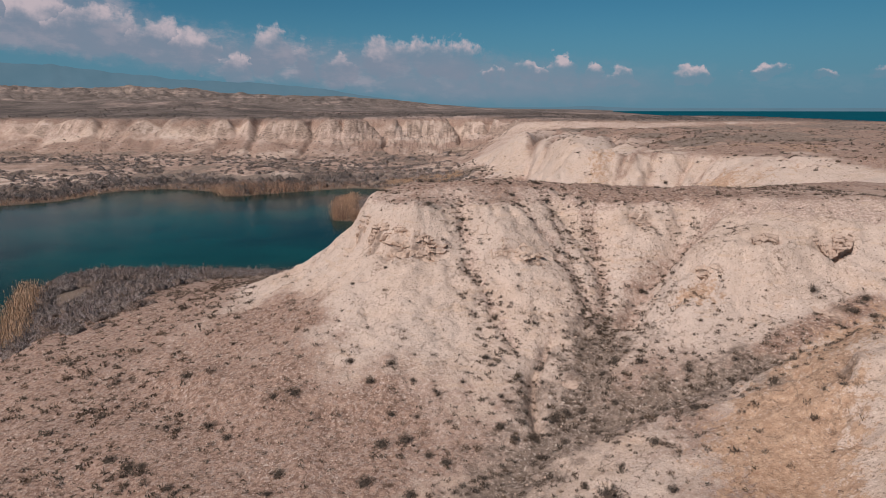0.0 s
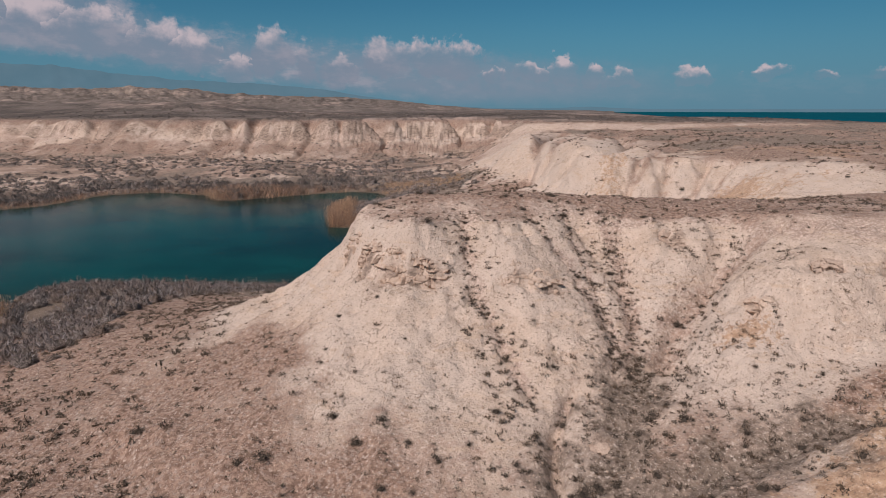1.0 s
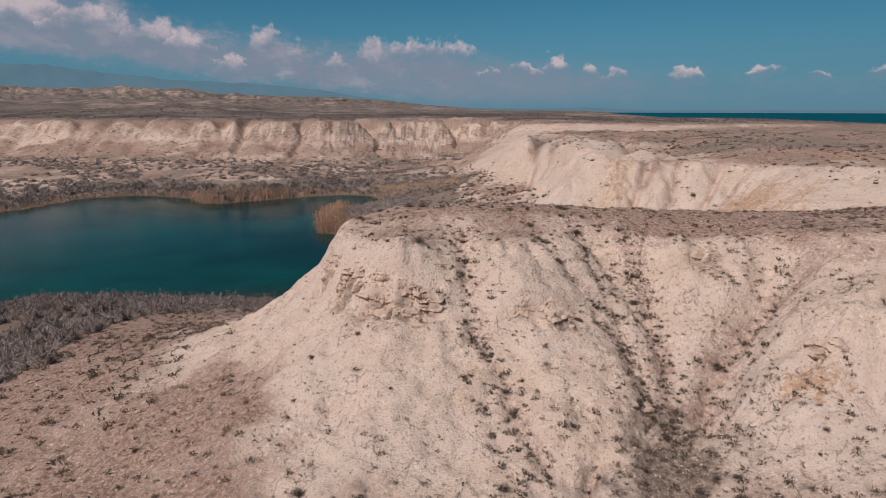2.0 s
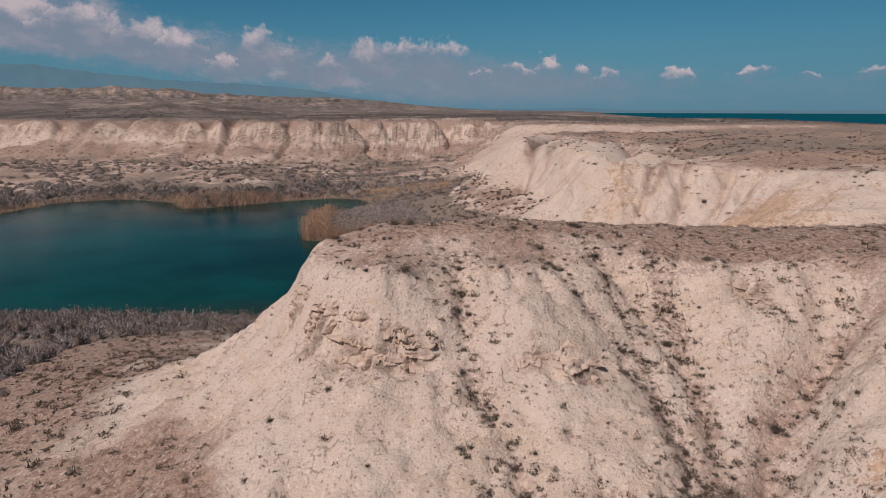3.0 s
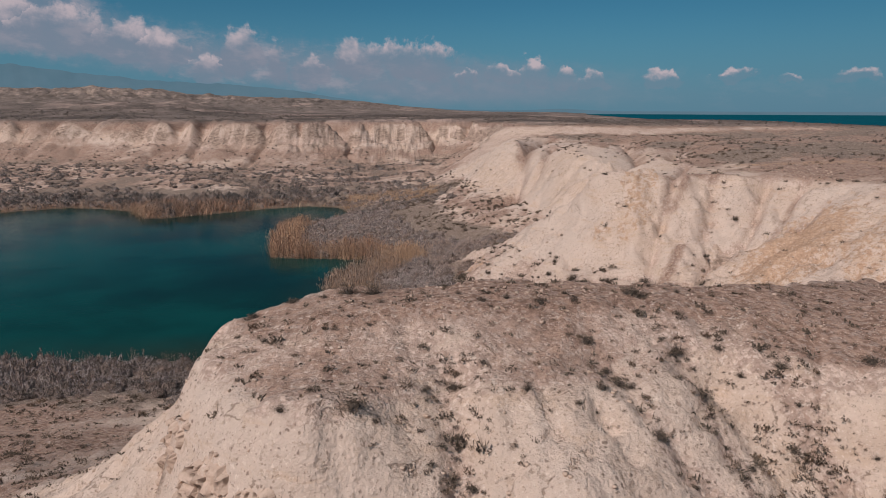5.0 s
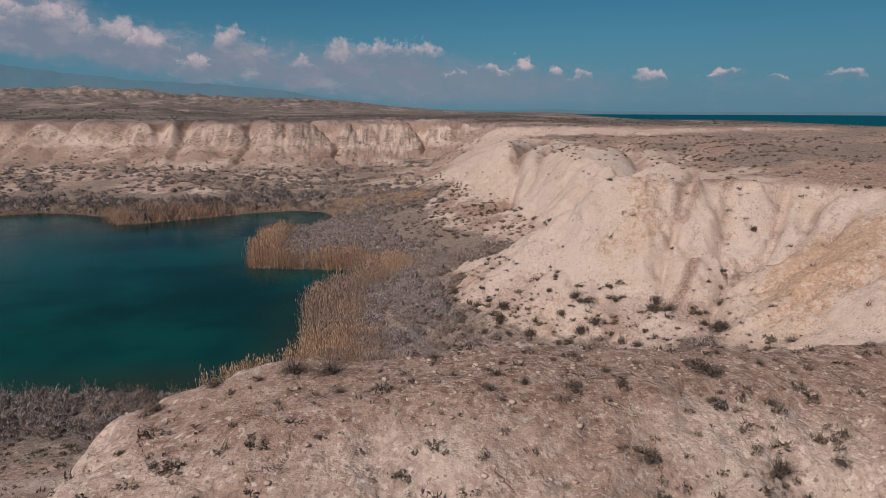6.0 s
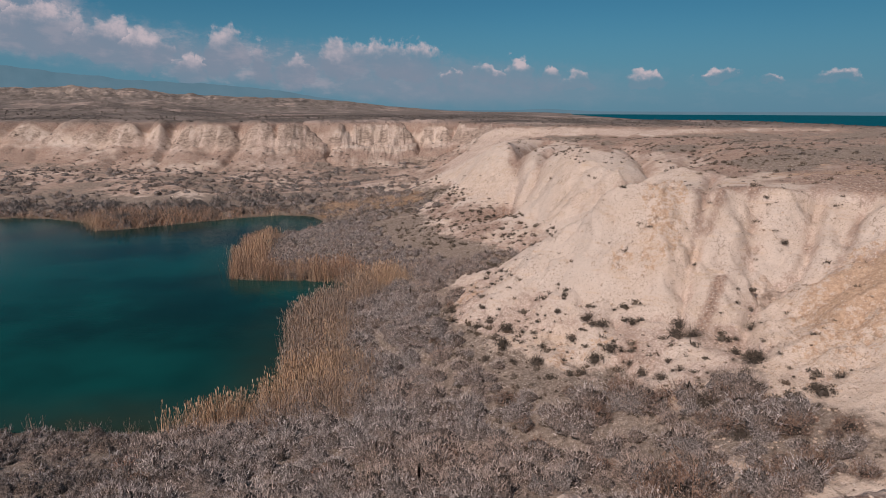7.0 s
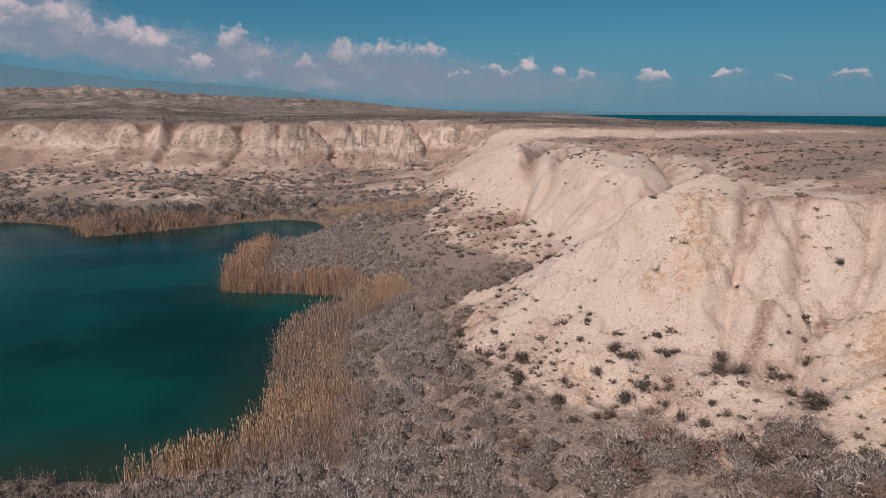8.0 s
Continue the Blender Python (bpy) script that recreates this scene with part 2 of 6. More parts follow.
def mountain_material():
    """A range beyond the plain; forty kilometres of haze painted as blue colour and glow."""
    m, g, bsdf = material("hazy_mountain")
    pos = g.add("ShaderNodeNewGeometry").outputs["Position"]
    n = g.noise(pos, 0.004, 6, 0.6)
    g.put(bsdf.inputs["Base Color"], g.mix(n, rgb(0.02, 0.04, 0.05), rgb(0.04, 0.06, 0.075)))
    # emission carries the haze of the air in front of the range
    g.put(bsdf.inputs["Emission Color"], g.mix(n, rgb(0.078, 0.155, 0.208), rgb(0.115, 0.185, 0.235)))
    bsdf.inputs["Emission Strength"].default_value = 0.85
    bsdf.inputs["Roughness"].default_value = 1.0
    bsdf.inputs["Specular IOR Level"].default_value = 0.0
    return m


SOIL = soil_material()
LAKE_WATER = water_material("lake_water", rgb(0.004, 0.058, 0.051), rgb(0.003, 0.021, 0.0195), 0.10, 0.045, rgb(0.030, 0.036, 0.022))
SEA_WATER = water_material("sea_water", rgb(0.006, 0.088, 0.118), rgb(0.004, 0.068, 0.095), 0.3, 0.0)
MOUNTAIN = mountain_material()
# ---- landform: noise, drawn lines, relaxed surface ----
def lattice(ix, iy, seed):
    h = (ix.astype(np.int64) * 374761393 + iy.astype(np.int64) * 668265263 + seed * 974711) & 0x7FFFFFFF
    h = ((h ^ (h >> 13)) * 1274126177) & 0x7FFFFFFF
    h = ((h ^ (h >> 15)) * 1103515245) & 0x7FFFFFFF
    return ((h ^ (h >> 16)) & 0xFFFF) / 32767.5 - 1.0


def vnoise(x, y, seed=0):
    """Smooth noise between -1 and 1 on a unit lattice."""
    x, y = np.asarray(x, float), np.asarray(y, float)
    ix, iy = np.floor(x), np.floor(y)
    fx, fy = x - ix, y - iy
    ux, uy = fx * fx * fx * (fx * (6 * fx - 15) + 10), fy * fy * fy * (fy * (6 * fy - 15) + 10)
    a, b = lattice(ix, iy, seed), lattice(ix + 1, iy, seed)
    c, d = lattice(ix, iy + 1, seed), lattice(ix + 1, iy + 1, seed)
    return (a * (1 - ux) + b * ux) * (1 - uy) + (c * (1 - ux) + d * ux) * uy


def fbm(x, y, octaves=4, seed=0, rough=0.5):
    total, amp, size = 0.0, 1.0, 0.0
    for k in range(octaves):
        c, s = math.cos(0.7 + 1.1 * k), math.sin(0.7 + 1.1 * k)
        f = 2.03 ** k
        total = total + amp * vnoise((c * x - s * y) * f + 17.3 * k, (s * x + c * y) * f - 9.1 * k, seed + k)
        size, amp = size + amp, amp * rough
    return total / size


def ramp(v, a, b):
    s = np.clip((v - a) / (b - a), 0, 1)
    return s * s * (3 - 2 * s)


def along(points, step):
    """Points every step metres along an open line of (x, y, ...)."""
    p = np.array(points, float)
    d = np.r_[0, np.cumsum(np.hypot(*np.diff(p[:, :2], axis=0).T))]
    s = np.linspace(0, d[-1], max(2, int(d[-1] / step) + 1))
    return np.stack([np.interp(s, d, p[:, k]) for k in range(p.shape[1])], 1)


def inside(x, y, ring):
    hit = np.zeros(np.shape(x), bool)
    for (x0, y0), (x1, y1) in zip(ring, ring[1:] + ring[:1]):
        cross = (y0 > y) != (y1 > y)
        hit ^= cross & (x < (x1 - x0) * (y - y0) / ((y1 - y0) or 1e-9) + x0)
    return hit


def line_distance(x, y, points):
    """Distance to an open line, and the run along it at the nearest place."""
    best, run, s0 = np.full(np.shape(x), 1e9), np.zeros(np.shape(x)), 0.0
    for a, b in zip(points, points[1:]):
        dx, dy = b[0] - a[0], b[1] - a[1]
        n = math.hypot(dx, dy)
        k = np.clip(((x - a[0]) * dx + (y - a[1]) * dy) / (n * n), 0, 1)
        d = np.hypot(x - a[0] - k * dx, y - a[1] - k * dy)
        near = d < best
        best, run = np.where(near, d, best), np.where(near, s0 + k * n, run)
        s0 += n
    return best, run


# the salt lake's waterline, seen from above
LAKE = [
    (-31, 43.5), (-36, 53), (-39.5, 61), (-40, 66), (-37, 69.5), (-30, 70), (-24, 69.6), (-18, 69.8), (-12, 69.2), (-9, 70.7), (-7, 72.5),
    (-6.6, 75.5), (-7.3, 82), (-8.2, 87.3), (-7.3, 92), (-4.3, 96.8), (-3.2, 99.4), (-6.2, 102), (-12.2, 102.8), (-16.8, 103.4),
    (-18.5, 114), (-19, 121), (-17, 127.8), (-13, 134.3), (-11.5, 140), (-14, 145.5), (-19.5, 147.5), (-26.7, 143.8), (-34, 138.5), (-41, 133.5),
    (-44, 133.2), (-48.5, 141), (-56, 144.5), (-62, 146), (-70, 141), (-73, 126), (-80, 119), (-95, 110), (-110, 95), (-112, 60), (-85, 35), (-52, 26), (-36, 33),
]

# ridges, rims, gullies and feet of slopes: each a line of (x, y, height)
MESA_LINES = {
    "north_rim": [(-4.2, 40.6, 12.3), (-3.6, 41.2, 12.4), (-1, 41.5, 12.9), (1.4, 41.6, 13.0), (4, 41.7, 12.9), (8, 41.9, 12.7), (11, 43, 12.4), (15, 44.6, 12.0), (18, 46.6, 11.7), (24, 47, 12.0), (34, 45, 12.6)],
    "crown": [(-2.8, 38.2, 12.6), (-0.5, 39, 13.0), (2, 39.3, 12.9), (5.5, 40, 12.8), (9.2, 40.3, 12.5), (13, 40.5, 12.5), (17, 40, 12.7)],
    "front_rim": [(-4.35, 40.4, 12.3), (-4.45, 38.9, 12.25), (-4.2, 37.3, 12.15), (-3.4, 36.2, 12.1), (-2.0, 35.2, 12.2), (-0.8, 35.1, 12.15), (0.0, 35.9, 12.05), (0.8, 36.7, 12.0), (2.4, 36.4, 12.0), (3.8, 36.4, 11.8), (5.2, 36.7, 11.8), (6.4, 38.2, 11.8), (8, 38, 12.0), (10, 37.2, 11.9), (12, 37, 12.2), (14, 36.6, 12.4), (17.7, 34.2, 12.8), (22, 33.4, 12.9)],
    "ledge_foot": [(-5.5, 42.0, 10.2), (-5.7, 40.2, 10.1), (-5.3, 38.4, 10.1), (-4.75, 36.9, 10.1), (-3.9, 35.4, 10.0), (-2.8, 34.2, 9.95), (-1.6, 33.5, 9.8), (-0.6, 33.4, 9.85)],
    "west_flank": [(-5.7, 40.4, 10.0), (-7.4, 41.2, 8.5), (-9.7, 42.4, 6.9), (-13, 44.8, 5.5)],
    "apron": [(-9.7, 40.1, 7.3), (-8.0, 37.2, 8.0), (-6.6, 36.5, 8.75), (-6.6, 34.6, 8.2), (-7.1, 33.9, 7.6), (-4.6, 32.5, 8.6), (-2.9, 32.3, 9.4), (-1.0, 31.8, 9.3), (0.3, 31.8, 9.5)],
    "gully_west": [(0.9, 36.6, 11.9), (1.1, 34.6, 10.5), (1.4, 32.3, 9.3), (2.0, 29.9, 7.8), (2.6, 27.5, 6.95), (3.3, 25, 6.1)],
    "nose": [(3.0, 35.6, 11.4), (3.2, 33.9, 10.45), (4.0, 31.8, 9.3), (4.5, 29.3, 8.0), (5.0, 27.2, 6.9)],
    "gully_mid": [(6.6, 38, 11.7), (7.1, 37.2, 10.9), (7.7, 35.4, 9.75), (8.3, 34, 9.1), (8.1, 31, 8.1), (7.0, 28, 7.0), (5.6, 24.4, 6.1), (4.4, 23, 5.55), (2.6, 20.5, 5.0), (0, 16.5, 4.3), (-4, 10, 3.6)],
    "east_face": [(9.9, 36.3, 11.3), (10.3, 34.8, 10.2), (9.6, 32.6, 9.0)],
    "gully_east": [(13.6, 36.0, 11.3), (12.6, 34.6, 10.6), (11.4, 33.3, 9.7), (10.1, 31.6, 8.7), (8.8, 29.6, 7.7)],
    "mound_rim": [(12.2, 31.4, 10.5), (13.4, 31.2, 11.1), (15, 31.0, 11.5), (18.4, 31.2, 11.6), (23, 30.8, 11.9)],
    "mound_face": [(11.6, 29.6, 9.6), (14, 29.6, 10.4), (16.4, 29.7, 10.5), (19.5, 29.2, 10.2)],
    "mound_foot": [(9.3, 27.1, 7.3), (11.3, 28, 8.5), (13.3, 27.2, 8.35), (16.6, 28.2, 9.2), (20, 27, 9.6)],
    "gully_far_east": [(24, 28, 10.4), (17, 25.5, 8.9), (14.2, 24.6, 8.2), (11.6, 24.0, 7.5), (8.5, 23.4, 6.7), (6.0, 22.8, 5.9)],
    "east_bank": [(22, 24, 11.5), (16, 21.5, 9.9), (13.2, 20.2, 9.0), (12, 18.6, 7.4), (10, 16, 6.6)],
    "east_bank_top": [(26, 20, 13.0), (18, 17.5, 11.8), (14, 14, 9.5), (12, 9, 8.5)],
    "front_floor": [(-11.3, 27.7, 5.8), (-8, 26.5, 5.9), (-6, 25.6, 5.9), (-3.2, 26.6, 6.6), (0.8, 25.7, 6.6)],
    "front_low": [(-18.5, 31.3, 4.9), (-15.1, 29.3, 4.9), (-9, 24, 5.0), (-5.1, 23.6, 5.3), (-1.4, 22.8, 5.4), (1.5, 22.8, 5.6)],
    "front_slope": [(-9.3, 30.2, 6.45), (-14.2, 35.4, 5.95), (-11, 36.7, 6.7), (-15, 38.5, 5.8), (-16.3, 44.7, 5.0), (-14.3, 47, 4.9)],
    "bank": [(-24, 37, 3.6), (-23, 44, 3.6), (-22, 50, 3.4), (-21, 57, 2.4), (-14, 58, 2.6)],
    "north_foot": [(-12, 50, 4.0), (-6, 46.5, 4.2), (-2, 47.5, 3.4), (3, 50, 2.6), (9, 52, 2.8), (15, 54, 3.6), (21, 56, 4.8), (28, 56, 7), (36, 53, 11)],
    "brush_flat": [(-8, 62, 1.2), (-1, 63.7, 1.1), (4, 66, 1.2), (9.4, 62.2, 1.8), (14.2, 61.5, 3.2), (17.8, 61.2, 3.9)],
    "south": [(-50, 10, 3), (-30, 5, 3.4), (-10, 0, 3.6), (8, -2, 5), (20, -4, 9)],
}

HILL_LINES = {
    "brush_shore": [(0, 72, 0.9), (-1, 78, 0.7), (-1.5, 86, 0.7), (1.5, 92, 1.0), (3, 97, 1.1), (0, 104, 1.0), (-8, 107, 0.7), (-12, 113, 0.7)],
    "foot": [(2.5, 90, 2.0), (4.2, 82, 2.6), (6.5, 75.6, 3.3), (9, 71, 3.4), (12, 68.6, 3.0), (16, 65, 4.0), (20, 63, 4.8), (26, 60, 6.6), (34, 57, 10)],
    "low_slope": [(6.4, 84, 4.2), (8.4, 78, 4.6), (10, 72.4, 3.8), (12.8, 72.6, 5.2), (14.7, 72.6, 5.15), (17.4, 69.7, 5.0), (19.2, 66.3, 4.8), (21.9, 65.9, 5.8)],
    "mid_slope": [(8.6, 82, 5.9), (12.8, 80.9, 7.6), (14.9, 76.3, 8.0), (18, 76.6, 9.2), (19.9, 74.4, 7.6), (22.9, 70, 6.7), (24.6, 67.5, 8.3), (27.8, 65, 9.1), (31, 62.5, 10.2)],
    "spur": [(9.0, 85.5, 5.6), (12.3, 83.2, 8.6), (15, 81.0, 10.8), (17.4, 79.8, 11.7), (20, 79.4, 12.3)],
    "upper_rim": [(20, 79.4, 12.2), (22.5, 78.9, 12.2), (24.9, 79.0, 12.3), (26.6, 77.4, 12.1), (28.4, 77.4, 11.9), (31, 76.4, 12.3), (32.6, 71.5, 12.2), (36, 68, 12.4), (44, 64, 12.8), (60, 58, 13)],
    "upper_gully": [(25.8, 78.4, 12.1), (24.6, 75.2, 9.8), (23.4, 72.2, 8.0), (21.6, 69.2, 6.0)],
    "upper_nose": [(28.4, 76.8, 11.5), (27.4, 73.5, 9.9), (26.4, 70, 8.8)],
    "back_gully": [(6.5, 91.5, 2.4), (12.5, 99.5, 3.0), (16, 99, 5.4), (19, 97.5, 8.2), (22.4, 96.5, 10.6), (27, 96, 12.0)],
    "back_face": [(11.0, 90, 5.0), (14.5, 91, 7.6), (19, 91, 10.6), (25, 90, 12.2)],
    "back_foot": [(9.5, 103, 2.6), (6.5, 107, 2.8), (4.5, 118, 3.0), (2, 130, 2.9), (0, 145, 2.4), (1, 166, 2.6), (9, 190, 2.8)],
    "back_slope": [(16.2, 104.5, 5.0), (15, 112, 5.4), (13.2, 122, 5.8), (10.7, 134, 6.4), (8, 148, 4.2)],
    "back_rim": [(23, 101, 11.4), (21.5, 108, 11.2), (20.3, 115.4, 11.2), (17.6, 122, 11.4), (16.7, 130.7, 11.6), (18, 145, 12.0), (22, 158, 12.4)],
    "back_head": [(31, 107.5, 12.2), (26, 111, 11.4), (25.8, 120, 12.2), (29, 116.6, 12.9)],
    "shelf_edge": [(14, 168, 10.0), (24, 163, 12.4), (40, 161, 12.8), (62, 162, 13.1), (95, 168, 13.3)],
    "shelf_top": [(20, 171, 14.2), (28, 166, 14.5), (41, 164, 14.3), (62, 165, 14.2), (95, 171, 14.2)],
    "plateau_east": [(32, 80, 12.7), (39, 79, 13.0), (38, 104, 13.1), (51, 106, 13.4), (48, 130, 13.0), (30, 140, 12.8)],
    "plateau_far_east": [(75, 40, 13.4), (85, 80, 13.6), (80, 120, 13.6), (120, 60, 13.8), (125, 140, 13.8)],
    "plateau_near_east": [(30, 30, 12.8), (40, 40, 13.2), (42, 15, 13.4), (60, -10, 13.6)],
    "far_toe": [(-165, 228, 4.6), (-135, 214, 4.6), (-112, 207, 4.6), (-84, 205, 4.6), (-60, 200, 4.6), (-30, 201, 4.4), (-8, 214, 4.2), (8, 218, 4.2), (12, 200, 4.4), (9, 178, 4.2)],
    "far_rim": [(-165, 238, 14.5), (-135, 226, 14.5), (-112, 218, 14.6), (-84, 216, 14.6), (-60, 211, 14.7), (-30, 212, 14.7), (-10, 224, 14.6), (10, 228, 14.6), (21, 216, 14.5), (22, 198, 14.4), (20, 178, 14.3), (20, 171, 14.2)],
    "far_floor": [(-160, 190, 2.4), (-110, 178, 2.2), (-80, 172, 2.0), (-50, 160, 1.6), (-30, 168, 1.8), (-12, 180, 1.6), (-2, 195, 2.0)],
    "far_bench": [(-75, 186, 3.6), (-55, 176, 3.4), (-40, 163, 3.0), (-34, 152, 1.6)],
    "far_top": [(-165, 285, 14.9), (-60, 285, 15.0), (60, 285, 15.0), (125, 240, 14.4)],
}


# a steep upper face and a long talus below it
HILL_LINES["far_mid"] = [(r[0] + 0.28 * (t[0] - r[0]), r[1] + 0.28 * (t[1] - r[1]), 9.4) for t, r in zip(HILL_LINES["far_toe"], HILL_LINES["far_rim"])]
HILL_LINES["far_toe"] = [(r[0] + 1.7 * (t[0] - r[0]), r[1] + 1.7 * (t[1] - r[1]), t[2] - 0.4) for t, r in zip(HILL_LINES["far_toe"], HILL_LINES["far_rim"])]


def relax(lines, x0, y0, nx, ny, step, start=None, rounds=400):
    """A membrane stretched over the drawn lines: each cell off the lines is the mean of its neighbours."""
    pin = np.zeros((ny, nx), bool)
    val, cnt = np.zeros((ny, nx)), np.zeros((ny, nx))
    for pts in lines:
        p = along(pts, step * 0.5)
        i, j = np.round((p[:, 0] - x0) / step).astype(int), np.round((p[:, 1] - y0) / step).astype(int)
        ok = (i >= 0) & (i < nx) & (j >= 0) & (j < ny)
        np.add.at(val, (j[ok], i[ok]), p[ok, 2])
        np.add.at(cnt, (j[ok], i[ok]), 1)
    pin = cnt > 0
    fixed = val / np.maximum(cnt, 1)
    h = np.full((ny, nx), 8.0) if start is None else start.copy()
    h[pin] = fixed[pin]
    for _ in range(rounds):
        e = np.pad(h, 1, mode="edge")
        h = (e[:-2, 1:-1] + e[2:, 1:-1] + e[1:-1, :-2] + e[1:-1, 2:]) * 0.25
        h[pin] = fixed[pin]
    return h


def bilinear(grid, x0, y0, step, x, y):
    ny, nx = grid.shape
    u, v = np.clip((x - x0) / step, 0, nx - 1.001), np.clip((y - y0) / step, 0, ny - 1.001)
    i, j = u.astype(int), v.astype(int)
    fu, fv = u - i, v - j
    return (grid[j, i] * (1 - fu) + grid[j, i + 1] * fu) * (1 - fv) + (grid[j + 1, i] * (1 - fu) + grid[j + 1, i + 1] * fu) * fv


def blurred(h, n):
    for _ in range(n):
        e = np.pad(h, 1, mode="edge")
        h = 0.5 * h + 0.125 * (e[:-2, 1:-1] + e[2:, 1:-1] + e[1:-1, :-2] + e[1:-1, 2:])
    return h


SHORE = [(x, y, 0.0) for x, y in LAKE + LAKE[:1]]
ALL_LINES = [SHORE, *MESA_LINES.values(), *HILL_LINES.values()]
GX, GY = -180, -20
level = None
for step in (8, 4, 2, 1):
    nx, ny = 320 // step + 1, 312 // step + 1
    if level is not None:
        yy, xx = np.mgrid[0:ny, 0:nx]
        level = bilinear(level, GX, GY, step * 2, GX + xx * step, GY + yy * step)
    level = relax(ALL_LINES, GX, GY, nx, ny, step, level, 500 if step > 1 else 300)
WIDE = blurred(level, 1)
NX0, NY0, NSTEP = -48, 4, 0.4
yy, xx = np.mgrid[0:270, 0:245]
NEAR = relax(ALL_LINES, NX0, NY0, 245, 270, NSTEP, bilinear(level, GX, GY, 1, NX0 + xx * NSTEP, NY0 + yy * NSTEP), 260)
NEAR = blurred(NEAR, 2)


def base_height(x, y):
    w = bilinear(WIDE, GX, GY, 1, x, y)
    n = bilinear(NEAR, NX0, NY0, NSTEP, x, y)
    k = ramp(x, -47, -40) * ramp(-x, -49, -42) * ramp(y, 5, 9) * ramp(-y, -111, -104)
    return w * (1 - k) + n * k


COAST = [(1040, 4690), (562, 2436), (242, 970), (146, 500), (130, 348), (140, 208), (300, 140), (900, 0), (4400, -500)]
SEA_LEVEL = 4.0
# skyline of the badland hills beyond the plain: bearing in degrees, height over the plain
HILL_SKY = [(-75, 20), (-55, 60), (-42, 62), (-33, 68), (-28, 66), (-24, 74), (-21, 70), (-18, 57), (-13, 50), (-9, 47), (-4, 36), (-1, 23), (3, 10), (7, 5), (11, 0), (20, 0)]
FAR_CLIFF = [(a[0], a[1]) for a in HILL_LINES["far_mid"]]


def far_height(x, y):
    r, az = np.hypot(x, y), np.degrees(np.arctan2(x, y))
    h = 14.9 - 1.7 * ramp(az, 6, 20) + 0.4 * fbm(x * 0.01, y * 0.01, 4, 11) + 0.0006 * np.maximum(r - 300, 0) * ramp(-az, -14, -6)
    low = np.exp(-((r - 480) / 110) ** 2) * ramp(-az, 8, 20)
    h = h + 7.5 * low * (0.55 + 0.9 * np.abs(fbm(x * 0.02, y * 0.02, 4, 21)))
    d, _ = line_distance(x, y, COAST)
    sea = inside(x, y, COAST + [(4900, 4900), (1040, 4900)])
    h = np.where(sea, h - 22 * ramp(d, 0, 45), h)
    return h


# rock ledges with a hollow under the lip: x, y, half width, depth of the hollow
LEDGES = [
    (-3.6, 35.1, 0.7, 0.35), (-2.5, 34.2, 0.8, 0.45), (-1.4, 33.7, 0.7, 0.48), (-0.3, 33.8, 0.5, 0.3), (-4.7, 37.0, 0.6, 0.3),
    (3.2, 33.2, 0.7, 0.18), (4.6, 33.2, 0.8, 0.25), (11.0, 36.0, 0.9, 0.35), (15.1, 30.7, 0.6, 0.6), (18.2, 30.5, 0.85, 0.7), (12.0, 29.8, 0.5, 0.25),
    (16.4, 26.6, 0.8, 0.35), (13.4, 20.6, 0.7, 0.45), (5.2, 25.6, 0.35, 0.35), (23.0, 72.5, 1.2, 0.9),
]


def crags(x, y, h, gx, gy):
    """Hollows below the lips of the ledges, and broken rock round them."""
    for lx, ly, half, depth in LEDGES:
        dx, dy = x - lx, y - ly
        close = (np.abs(dx) < 5) & (np.abs(dy) < 5)
        if not close.any():
            continue
        i = np.argmin(np.where(close, dx * dx + dy * dy, 1e9))
        n = math.hypot(gx.flat[i], gy.flat[i]) + 1e-6
        ux, uy = gx.flat[i] / n, gy.flat[i] / n
        up, across = dx * ux + dy * uy, -dx * uy + dy * ux
        up = up + 0.18 * vnoise(across * 1.7, 0 * across + lx, 33)
        wide = np.exp(-(across / half) ** 4)
        h = h - depth * wide * np.exp(-((up + 0.22) / 0.26) ** 2) + 0.35 * depth * wide * np.exp(-((up - 0.22) / 0.22) ** 2)
        if 0.5 <= depth < 0.8:
            h = h - 0.75 * wide * np.exp(-((up - 0.05) / 0.34) ** 2)
        zone = np.exp(-((across / (half * 1.6)) ** 2 + (up / 0.9) ** 2))
        h = h + zone * 0.30 * (np.abs(fbm(x * 2.1, y * 2.1, 3, 77)) - 0.25)
    return h


